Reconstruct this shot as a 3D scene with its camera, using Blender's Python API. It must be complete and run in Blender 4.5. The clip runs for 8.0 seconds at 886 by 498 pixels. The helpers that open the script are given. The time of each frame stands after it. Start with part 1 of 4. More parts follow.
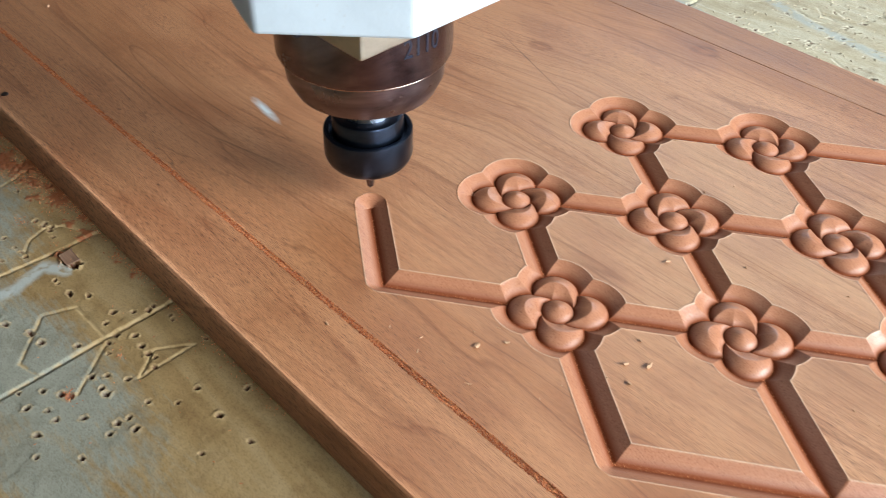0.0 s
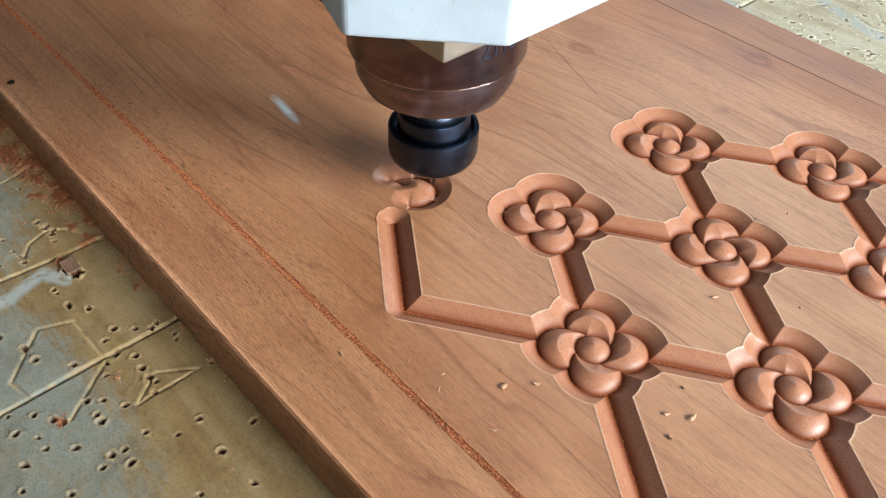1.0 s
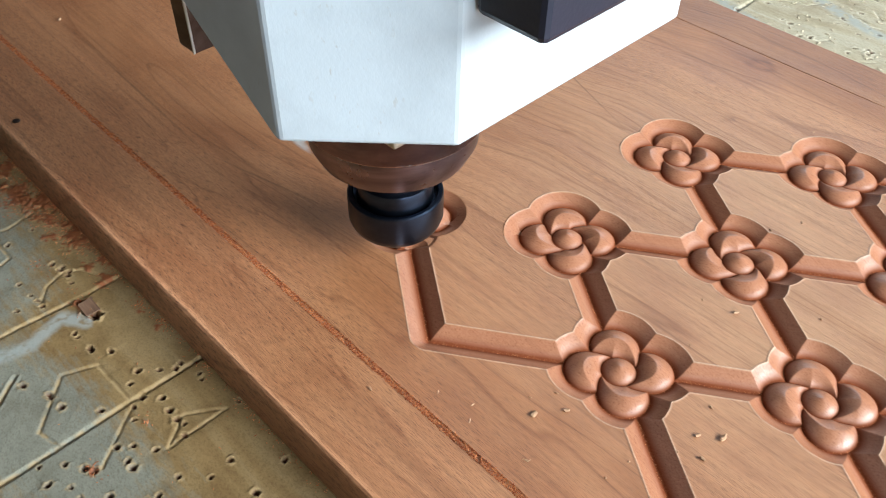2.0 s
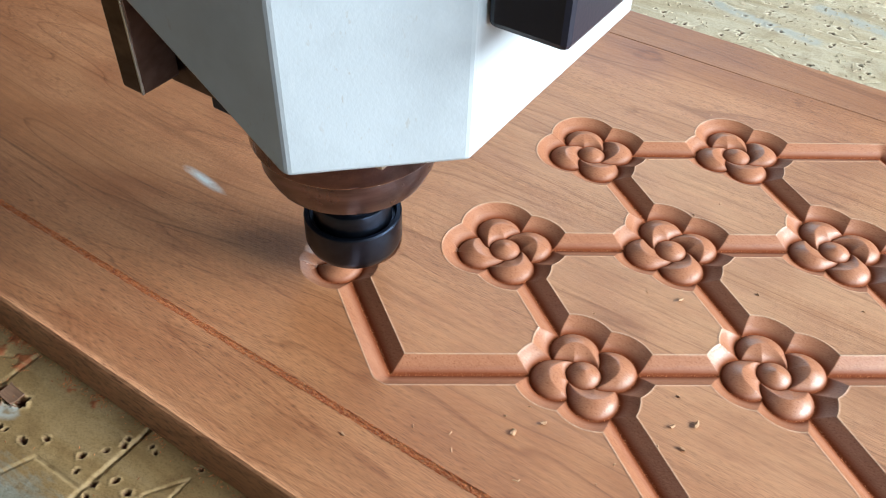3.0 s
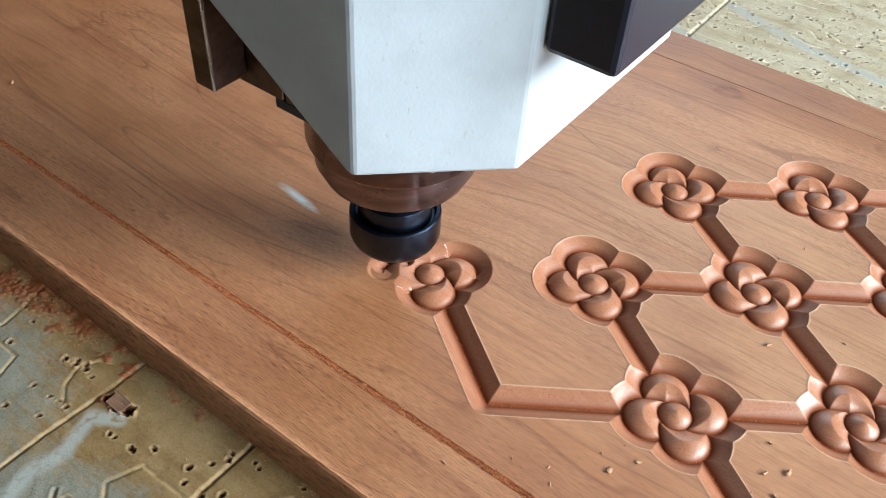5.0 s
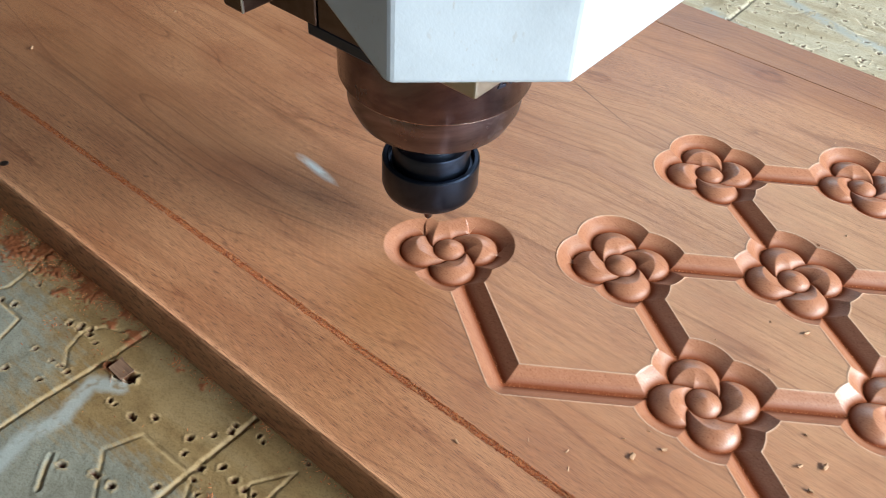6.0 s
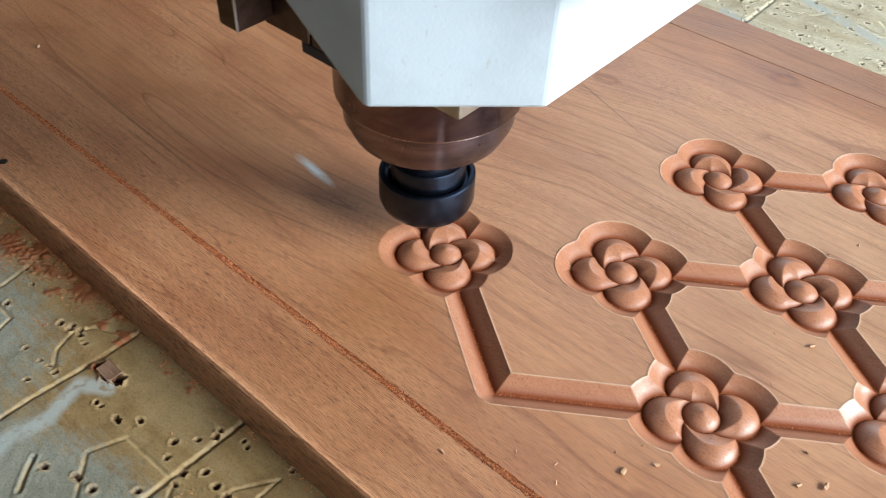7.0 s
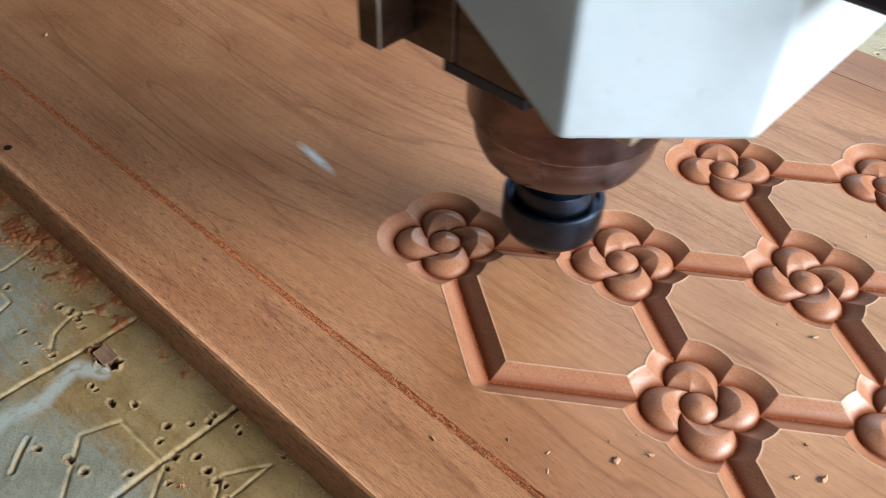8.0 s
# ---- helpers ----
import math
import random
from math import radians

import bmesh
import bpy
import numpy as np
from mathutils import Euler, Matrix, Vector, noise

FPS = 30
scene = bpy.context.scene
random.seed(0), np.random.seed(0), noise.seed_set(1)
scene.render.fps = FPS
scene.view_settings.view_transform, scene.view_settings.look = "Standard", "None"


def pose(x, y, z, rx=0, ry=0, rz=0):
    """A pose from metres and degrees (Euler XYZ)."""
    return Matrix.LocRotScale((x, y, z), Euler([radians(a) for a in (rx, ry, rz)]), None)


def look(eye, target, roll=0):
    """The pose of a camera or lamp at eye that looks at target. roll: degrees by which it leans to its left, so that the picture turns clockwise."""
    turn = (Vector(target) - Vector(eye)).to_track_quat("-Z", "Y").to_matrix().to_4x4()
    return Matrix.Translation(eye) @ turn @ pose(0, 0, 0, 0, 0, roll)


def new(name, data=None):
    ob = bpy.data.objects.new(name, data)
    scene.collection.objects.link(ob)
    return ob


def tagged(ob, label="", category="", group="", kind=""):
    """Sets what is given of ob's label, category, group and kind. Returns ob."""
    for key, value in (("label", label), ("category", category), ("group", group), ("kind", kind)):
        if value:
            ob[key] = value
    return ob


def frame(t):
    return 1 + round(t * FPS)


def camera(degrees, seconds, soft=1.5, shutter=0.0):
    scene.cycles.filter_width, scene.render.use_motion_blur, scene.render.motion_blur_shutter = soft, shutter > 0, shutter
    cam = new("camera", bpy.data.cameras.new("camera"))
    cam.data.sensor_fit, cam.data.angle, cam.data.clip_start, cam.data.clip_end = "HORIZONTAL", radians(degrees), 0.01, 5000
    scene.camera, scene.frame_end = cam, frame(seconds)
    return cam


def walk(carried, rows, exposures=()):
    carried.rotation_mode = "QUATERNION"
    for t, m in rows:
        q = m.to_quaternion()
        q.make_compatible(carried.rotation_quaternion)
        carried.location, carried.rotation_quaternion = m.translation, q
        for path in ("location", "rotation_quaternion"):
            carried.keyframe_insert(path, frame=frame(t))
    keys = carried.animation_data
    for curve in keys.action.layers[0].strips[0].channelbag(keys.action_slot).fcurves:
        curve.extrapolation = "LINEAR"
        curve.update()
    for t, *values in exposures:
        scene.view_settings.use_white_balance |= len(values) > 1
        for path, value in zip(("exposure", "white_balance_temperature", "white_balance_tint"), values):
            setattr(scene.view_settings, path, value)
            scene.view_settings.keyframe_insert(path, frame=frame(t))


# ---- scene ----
cam = camera(55.6, 8.0, soft=0.5, shutter=0.15)
PATH = [
    (0, (0.2134, -0.1582, 0.2790), (-0.3006, 0.3721, -0.3952), 1.97),
    (0.2, (0.1904, -0.1534, 0.2785), (-0.3210, 0.3718, -0.4016), 2.00),
    (0.3, (0.1853, -0.1503, 0.2746), (-0.3240, 0.3762, -0.4061), 2.34),
    (0.5, (0.1896, -0.1430, 0.2735), (-0.3240, 0.3752, -0.4104), 2.10),
    (0.8, (0.1907, -0.1317, 0.2704), (-0.3276, 0.3774, -0.4168), 2.84),
    (1, (0.1843, -0.1352, 0.2718), (-0.3333, 0.3680, -0.4203), 3.07),
    (1.2, (0.1832, -0.1354, 0.2732), (-0.3364, 0.3652, -0.4192), 3.17),
    (1.5, (0.1812, -0.1361, 0.2756), (-0.3413, 0.3576, -0.4195), 3.07),
    (1.7, (0.1769, -0.1375, 0.2809), (-0.3470, 0.3530, -0.4154), 2.93),
    (1.8, (0.1729, -0.1390, 0.2814), (-0.3516, 0.3521, -0.4141), 2.86),
    (2, (0.1675, -0.1381, 0.2826), (-0.3388, 0.3699, -0.4141), 1.23),
    (2.1, (0.1670, -0.1379, 0.2809), (-0.3161, 0.3953, -0.4136), 0.46),
    (2.2, (0.1619, -0.1408, 0.2842), (-0.2774, 0.4296, -0.4098), 0.59),
    (3.3, (0.1323, -0.1510, 0.2815), (-0.2561, 0.4612, -0.4073), 2.21),
    (3.5, (0.1325, -0.1487, 0.2802), (-0.2548, 0.4653, -0.4076), 2.37),
    (3.8, (0.1330, -0.1497, 0.2806), (-0.2547, 0.4611, -0.4098), 2.73),
    (4, (0.1283, -0.1537, 0.2776), (-0.2639, 0.4557, -0.4114), 2.60),
    (4.2, (0.1179, -0.1621, 0.2817), (-0.2738, 0.4472, -0.4076), 2.81),
    (4.3, (0.1099, -0.1721, 0.2804), (-0.2850, 0.4390, -0.4056), 2.83),
    (4.5, (0.1061, -0.1747, 0.2935), (-0.2887, 0.4332, -0.3954), 3.25),
    (4.6, (0.1030, -0.1722, 0.2929), (-0.2934, 0.4340, -0.3966), 3.51),
    (4.7, (0.0990, -0.1713, 0.3000), (-0.2984, 0.4333, -0.3903), 3.77),
    (5.8, (0.1024, -0.1661, 0.2825), (-0.3245, 0.4175, -0.4082), 4.17),
    (6, (0.1021, -0.1648, 0.2761), (-0.3308, 0.4163, -0.4130), 4.01),
    (6.2, (0.1028, -0.1564, 0.2748), (-0.3348, 0.4205, -0.4150), 3.88),
    (6.3, (0.1044, -0.1533, 0.2699), (-0.3370, 0.4241, -0.4170), 3.82),
    (6.5, (0.1109, -0.1463, 0.2703), (-0.3331, 0.4270, -0.4183), 3.74),
    (6.8, (0.1118, -0.1510, 0.2700), (-0.3405, 0.4193, -0.4157), 3.48),
    (7, (0.1095, -0.1497, 0.2723), (-0.3498, 0.4105, -0.4170), 2.94),
    (7.2, (0.1093, -0.1484, 0.2728), (-0.3585, 0.4054, -0.4160), 2.31),
    (7.5, (0.1080, -0.1458, 0.2727), (-0.3622, 0.4033, -0.4183), 2.22),
    (7.8, (0.1196, -0.1427, 0.2671), (-0.3566, 0.4007, -0.4242), 1.89),
    (8, (0.1184, -0.1430, 0.2671), (-0.3592, 0.3983, -0.4249), 1.91),
]
walk(cam, [(t, look(eye, target, roll)) for t, eye, target, roll in PATH])

# the cutter's way over the panel: seconds, x, y and the height of the collet nut's lower rim
TOOL = [
    (0.00, -0.0554, 0.0630, 0.0245),
    (0.10, -0.0580, 0.0748, 0.0245),
    (0.20, -0.0580, 0.0757, 0.0215),
    (0.30, -0.0554, 0.0730, 0.0146),
    (0.40, -0.0510, 0.0771, 0.0146),
    (0.50, -0.0528, 0.0871, 0.0146),
    (0.60, -0.0687, 0.0908, 0.0146),
    (0.70, -0.0742, 0.0841, 0.0146),
    (0.80, -0.0749, 0.0814, 0.0146),
    (0.90, -0.0720, 0.0872, 0.0146),
    (1.00, -0.0620, 0.0935, 0.0146),
    (1.10, -0.0524, 0.0843, 0.0146),
    (1.20, -0.0542, 0.0737, 0.0146),
    (1.30, -0.0565, 0.0749, 0.0146),
    (1.40, -0.0600, 0.0769, 0.0215),
    (1.50, -0.0601, 0.0740, 0.0230),
    (1.60, -0.0742, 0.0592, 0.0230),
    (1.70, -0.0754, 0.0610, 0.0205),
    (1.80, -0.0693, 0.0563, 0.0146),
    (1.90, -0.0677, 0.0579, 0.0146),
    (2.00, -0.0567, 0.0551, 0.0146),
    (2.10, -0.0504, 0.0638, 0.0146),
    (2.20, -0.0572, 0.0741, 0.0146),
    (2.45, -0.0705, 0.0680, 0.0146),
    (2.70, -0.0623, 0.0535, 0.0146),
    (2.95, -0.0525, 0.0625, 0.0146),
    (3.15, -0.0680, 0.0740, 0.0146),
    (3.30, -0.0780, 0.0730, 0.0146),
    (3.40, -0.0764, 0.0762, 0.0146),
    (3.50, -0.0667, 0.0800, 0.0146),
    (3.60, -0.0639, 0.0679, 0.0146),
    (3.70, -0.0765, 0.0656, 0.0146),
    (3.80, -0.0779, 0.0725, 0.0146),
    (3.90, -0.0762, 0.0666, 0.0146),
    (4.00, -0.0670, 0.0671, 0.0146),
    (4.10, -0.0663, 0.0790, 0.0146),
    (4.20, -0.0726, 0.0800, 0.0146),
    (4.30, -0.0773, 0.0714, 0.0175),
    (4.40, -0.0719, 0.0773, 0.0235),
    (4.50, -0.0781, 0.0730, 0.0263),
    (4.60, -0.0850, 0.0728, 0.0263),
    (4.70, -0.0872, 0.0743, 0.0235),
    (4.85, -0.0875, 0.0735, 0.0146),
    (5.05, -0.0910, 0.0635, 0.0146),
    (5.25, -0.0810, 0.0535, 0.0146),
    (5.45, -0.0705, 0.0620, 0.0146),
    (5.65, -0.0780, 0.0730, 0.0146),
    (5.80, -0.0860, 0.0721, 0.0146),
    (5.90, -0.0887, 0.0760, 0.0205),
    (6.00, -0.0861, 0.0739, 0.0260),
    (6.10, -0.0732, 0.0859, 0.0260),
    (6.20, -0.0731, 0.0918, 0.0225),
    (6.30, -0.0723, 0.0905, 0.0146),
    (6.40, -0.0761, 0.0920, 0.0146),
    (6.50, -0.0819, 0.0918, 0.0146),
    (6.60, -0.0891, 0.0807, 0.0146),
    (6.70, -0.0863, 0.0713, 0.0146),
    (6.80, -0.0780, 0.0706, 0.0146),
    (6.90, -0.0818, 0.0698, 0.0146),
    (7.00, -0.0895, 0.0788, 0.0146),
    (7.10, -0.0854, 0.0897, 0.0146),
    (7.20, -0.0743, 0.0911, 0.0146),
    (7.30, -0.0713, 0.0868, 0.0146),
    (7.40, -0.0700, 0.0892, 0.0245),
    (7.50, -0.0707, 0.0883, 0.0260),
    (7.60, -0.0593, 0.0908, 0.0185),
    (7.70, -0.0595, 0.0945, 0.0146),
    (7.80, -0.0530, 0.0866, 0.0146),
    (7.90, -0.0530, 0.0868, 0.0146),
    (8.00, -0.0327, 0.1003, 0.0146),
]

# ---- light ----
world = bpy.data.worlds.new("world")
scene.world = world
world.use_nodes = True
wn = world.node_tree.nodes
sky = wn.new("ShaderNodeTexSky")
sky.sky_type, sky.sun_disc = "NISHITA", False
sky.sun_elevation, sky.sun_rotation = radians(40), radians(90)
world.node_tree.links.new(sky.outputs[0], wn["Background"].inputs[0])
wn["Background"].inputs[1].default_value = 0.10


def area_lamp(name, eye, target, sx, sy, watts, colour):
    data = bpy.data.lights.new(name, "AREA")
    data.shape, data.size, data.size_y, data.energy, data.color = "RECTANGLE", sx, sy, watts, colour
    ob = new(name, data)
    ob.matrix_world = look(eye, target)
    return ob


# daylight through the workshop's windows: the main one to the east, a low one beside it, a wide soft one to the north
area_lamp("east_window_daylight", (2.24, 1.00, 1.17), (0, 0.72, 0.20), 1.9, 1.05, 228, (0.81, 0.945, 1.0))
area_lamp("low_window_daylight", (2.24, -0.40, 0.62), (0, 0.05, 0.1), 0.68, 0.9, 34, (0.68, 0.86, 1.0))
area_lamp("north_window_daylight", (-0.90, 2.69, 1.78), (-0.05, 0.2, 0), 1.5, 1.5, 26, (0.72, 0.88, 1.0))
scene.view_settings.exposure = 0.0

# ---- materials ----
def material(name, rough=0.5, metal=0.0, spec=0.5):
    m = bpy.data.materials.new(name)
    m.use_nodes = True
    nt = m.node_tree
    b = nt.nodes["Principled BSDF"]
    b.inputs["Roughness"].default_value = rough
    b.inputs["Metallic"].default_value = metal
    b.inputs["Specular IOR Level"].default_value = spec
    return m, nt, b


def ramp(nt, src, stops):
    r = nt.nodes.new("ShaderNodeValToRGB")
    while len(r.color_ramp.elements) < len(stops):
        r.color_ramp.elements.new(0.5)
    for e, (p, c) in zip(r.color_ramp.elements, stops):
        e.position, e.color = p, (*c, 1)
    nt.links.new(src, r.inputs[0])
    return r.outputs[0]


def place(nt, scale, turn=(0, 0, 0), local=False, shift=(0, 0, 0)):
    if local:
        src = nt.nodes.new("ShaderNodeTexCoord").outputs["Object"]
    else:
        src = nt.nodes.new("ShaderNodeNewGeometry").outputs["Position"]
    mp = nt.nodes.new("ShaderNodeMapping")
    mp.inputs["Scale"].default_value = scale
    mp.inputs["Rotation"].default_value = [radians(a) for a in turn]
    mp.inputs["Location"].default_value = shift
    nt.links.new(src, mp.inputs[0])
    return mp.outputs[0]


def noise_tex(nt, vec, scale, detail=4.0, rough=0.55, warp=0.0):
    n = nt.nodes.new("ShaderNodeTexNoise")
    n.inputs["Scale"].default_value, n.inputs["Detail"].default_value = scale, detail
    n.inputs["Roughness"].default_value, n.inputs["Distortion"].default_value = rough, warp
    nt.links.new(vec, n.inputs["Vector"])
    return n.outputs["Fac"]


def blend(nt, kind, fac, a, b):
    n = nt.nodes.new("ShaderNodeMix")
    n.data_type, n.blend_type = "RGBA", kind
    for sock, val in ((n.inputs[0], fac), (n.inputs[6], a), (n.inputs[7], b)):
        if hasattr(val, "is_linked"):
            nt.links.new(val, sock)
        elif isinstance(val, tuple):
            sock.default_value = (*val, 1)
        else:
            sock.default_value = val
    return n.outputs[2]


def bump(nt, b, height, dist, strength=1.0, under=None):
    n = nt.nodes.new("ShaderNodeBump")
    n.inputs["Distance"].default_value, n.inputs["Strength"].default_value = dist, strength
    nt.links.new(height, n.inputs["Height"])
    if under is not None:
        nt.links.new(under, n.inputs["Normal"])
    nt.links.new(n.outputs[0], b.inputs["Normal"])
    return n.outputs[0]


def spot(nt, cx, cy, lx, ly, turn=0.0, inner=0.6, outer=1.0, warp=0.0):
    """1 inside an ellipse on the panel, fading to 0 at its rim."""
    mp = nt.nodes.new("ShaderNodeMapping")
    mp.vector_type = "TEXTURE"
    mp.inputs["Location"].default_value, mp.inputs["Scale"].default_value = (cx, cy, 0), (lx, ly, 1)
    mp.inputs["Rotation"].default_value = (0, 0, radians(turn))
    nt.links.new(nt.nodes.new("ShaderNodeNewGeometry").outputs["Position"], mp.inputs[0])
    ln = nt.nodes.new("ShaderNodeVectorMath")
    ln.operation = "LENGTH"
    nt.links.new(mp.outputs[0], ln.inputs[0])
    val = ln.outputs["Value"]
    if warp:
        ns = noise_tex(nt, place(nt, (120, 420, 100)), 1.0, 4, 0.6)
        ad = nt.nodes.new("ShaderNodeMath")
        ad.operation, ad.inputs[2].default_value = "MULTIPLY_ADD", -warp * 0.5
        nt.links.new(ns, ad.inputs[0])
        ad.inputs[1].default_value = warp
        sm = nt.nodes.new("ShaderNodeMath")
        nt.links.new(val, sm.inputs[0])
        nt.links.new(ad.outputs[0], sm.inputs[1])
        val = sm.outputs[0]
    mr = nt.nodes.new("ShaderNodeMapRange")
    mr.inputs["From Min"].default_value, mr.inputs["From Max"].default_value = inner, outer
    mr.inputs["To Min"].default_value, mr.inputs["To Max"].default_value = 1.0, 0.0
    nt.links.new(val, mr.inputs["Value"])
    return mr.outputs[0]


def math_node(nt, kind, a, b=None):
    n = nt.nodes.new("ShaderNodeMath")
    n.operation = kind
    for sock, val in zip(n.inputs, (a, b)):
        if hasattr(val, "is_linked"):
            nt.links.new(val, sock)
        elif val is not None:
            sock.default_value = val
    return n.outputs[0]


def grain_flow(nt):
    """The place on the board with the bend of its grain taken out: straight along x below the scribed line, bowed round x = -0.2 above it."""
    split = nt.nodes.new("ShaderNodeSeparateXYZ")
    nt.links.new(nt.nodes.new("ShaderNodeNewGeometry").outputs["Position"], split.inputs[0])
    x, y, z = split.outputs
    dx = math_node(nt, "ADD", x, 0.20)
    root = math_node(nt, "SQRT", math_node(nt, "ADD", math_node(nt, "MULTIPLY", dx, dx), 0.0036))
    k = math_node(nt, "ADD", math_node(nt, "MULTIPLY", math_node(nt, "DIVIDE", dx, root), 0.09), 0.16)
    q = math_node(nt, "MINIMUM", math_node(nt, "MULTIPLY", math_node(nt, "SUBTRACT", root, 0.06), k), 0.024)
    up = nt.nodes.new("ShaderNodeMapRange")
    up.inputs["From Min"].default_value, up.inputs["From Max"].default_value = -0.02, 0.10
    nt.links.new(y, up.inputs["Value"])
    out = nt.nodes.new("ShaderNodeCombineXYZ")
    for sock, val in zip(out.inputs, (x, math_node(nt, "SUBTRACT", y, math_node(nt, "MULTIPLY", q, up.outputs[0])), z)):
        nt.links.new(val, sock)
    return out.outputs[0]


def along(nt, flow, scale, turn=0.0, shift=(0, 0, 0)):
    mp = nt.nodes.new("ShaderNodeMapping")
    mp.inputs["Scale"].default_value, mp.inputs["Location"].default_value = scale, shift
    mp.inputs["Rotation"].default_value = (0, 0, radians(turn))
    nt.links.new(flow, mp.inputs[0])
    return mp.outputs[0]


def wood(name, tone=1.0, shift=(0, 0, 0), angle=0.0):
    """Reddish hardwood: long grain along x, wandering bands, growth lines, fine pores."""
    m, nt, b = material(name, 0.40, 0.0, 0.45)
    L = nt.links.new
    flow = grain_flow(nt)
    bands = noise_tex(nt, along(nt, flow, (1.5, 17, 6), 1 + angle, shift), 1.0, 3, 0.5, 0.7)
    fine = noise_tex(nt, along(nt, flow, (14, 400, 60), 1 + angle, shift), 1.0, 6, 0.68, 0.4)
    pores = noise_tex(nt, along(nt, flow, (210, 2900, 300), 2 + angle, shift), 1.0, 4, 0.68)
    patch = noise_tex(nt, place(nt, (14, 26, 10), shift=shift), 1.0, 3, 0.5, 0.5)
    base = ramp(nt, bands, [(0.25, (0.285, 0.120, 0.050)), (0.40, (0.385, 0.180, 0.086)), (0.54, (0.430, 0.215, 0.112)), (0.72, (0.330, 0.145, 0.066))])
    c = blend(nt, "MULTIPLY", 0.62, base, ramp(nt, fine, [(0.30, (0.56, 0.46, 0.41)), (0.47, (0.96, 0.95, 0.94)), (0.72, (1.20, 1.18, 1.16))]))
    # the pores stand thick along the near edge and in streaks, thin elsewhere
    thick = noise_tex(nt, place(nt, (5, 22, 10), (0, 0, 5), shift=(0.4, 0.9, 0)), 1.0, 2, 0.5, 0.6)
    dense = blend(nt, "LIGHTEN", 1.0, ramp(nt, thick, [(0.44, (0.28, 0.28, 0.28)), (0.64, (0.80, 0.80, 0.80))]), blend(nt, "MULTIPLY", 1.0, spot(nt, -0.22, -0.015, 0.5, 0.075, 0, 0.3, 1.0), (1.0, 1.0, 1.0)))
    c = blend(nt, "MULTIPLY", dense, c, ramp(nt, pores, [(0.36, (0.30, 0.20, 0.16)), (0.48, (0.96, 0.95, 0.95)), (0.62, (1.20, 1.19, 1.18))]))
    c = blend(nt, "MULTIPLY", 0.9, c, ramp(nt, patch, [(0.3, (0.80, 0.72, 0.70)), (0.55, (1, 1, 1)), (0.8, (1.06, 1.10, 1.12))]))
    # growth lines where the bands cross even steps
    st = nt.nodes.new("ShaderNodeMath")
    st.operation, st.inputs[1].default_value = "MULTIPLY", 9.0
    L(bands, st.inputs[0])
    fr = nt.nodes.new("ShaderNodeMath")
    fr.operation = "FRACT"
    L(st.outputs[0], fr.inputs[0])
    c = blend(nt, "MULTIPLY", 0.75, c, ramp(nt, fr.outputs[0], [(0.0, (0.58, 0.46, 0.40)), (0.07, (0.93, 0.90, 0.88)), (0.4, (1, 1, 1)), (0.97, (0.95, 0.92, 0.90)), (1.0, (0.58, 0.46, 0.40))]))
    c = blend(nt, "MULTIPLY", 1.0, c, (tone * 1.06, tone * 0.925, tone * 0.82))
    mottle = noise_tex(nt, place(nt, (38, 110, 40), (0, 0, 8), shift=shift), 1.0, 4, 0.6, 0.8)
    c = blend(nt, "MULTIPLY", 0.45, c, ramp(nt, mottle, [(0.32, (0.84, 0.76, 0.74)), (0.5, (1, 1, 1)), (0.68, (1.05, 1.10, 1.12))]))
    # pale window sheen over the middle of the board, put into its colour
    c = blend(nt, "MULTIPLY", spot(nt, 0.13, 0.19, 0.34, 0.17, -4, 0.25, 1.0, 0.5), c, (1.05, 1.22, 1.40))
    # long dark growth lines and a hair crack
    for cx, cy, lx, ly, turn, k in ((-0.262, 0.0305, 0.11, 0.0012, -3, 0.60), (-0.135, 0.0375, 0.055, 0.0010, 14, 0.66), (-0.30, 0.105, 0.12, 0.0012, -3, 0.75), (-0.20, 0.090, 0.09, 0.0045, -3, 0.80),
                                    (-0.090, 0.231, 0.060, 0.0008, -20, 0.55), (-0.06, 0.307, 0.10, 0.0022, -2, 0.78), (-0.25, 0.165, 0.10, 0.0010, 3, 0.78), (0.02, 0.195, 0.035, 0.0007, 8, 0.72),
                                    (-0.12, 0.165, 0.045, 0.0008, 12, 0.74), (-0.33, 0.215, 0.09, 0.0014, -5, 0.8), (0.03, -0.022, 0.10, 0.0060, 1, 0.80), (-0.15, -0.024, 0.11, 0.0045, 2, 0.82)):
        c = blend(nt, "MULTIPLY", spot(nt, cx, cy, lx, ly, turn, 0.15, 1.0, 0.9), c, (k, k * 0.93, k * 0.88))
    # knots, and a pale glue smear
    for cx, cy, lx, ly, turn in ((-0.0195, 0.329, 0.012, 0.0075, 20), (-0.099, 0.252, 0.010, 0.006, 15), (-0.330, 0.300, 0.011, 0.007, 0)):
        c = blend(nt, "MULTIPLY", spot(nt, cx, cy, lx, ly, turn, 0.75, 1.0, 0.5), c, (0.80, 0.70, 0.64))
        c = blend(nt, "MULTIPLY", spot(nt, cx + 0.001, cy, lx * 0.55, ly * 0.5, turn, 0.5, 1.0, 0.5), c, (1.20, 1.28, 1.32))
    # pale rubbed fibres along the near edge
    rub = spot(nt, -0.17, -0.0424, 0.9, 0.0022, 0, 0.30, 1.15, 1.5)
    c = blend(nt, "MULTIPLY", rub, c, (1.50, 1.68, 1.90))
    smear = spot(nt, -0.1595, 0.0702, 0.0185, 0.0036, -8, 0.15, 1.0, 0.9)
    sm = nt.nodes.new("ShaderNodeMath")
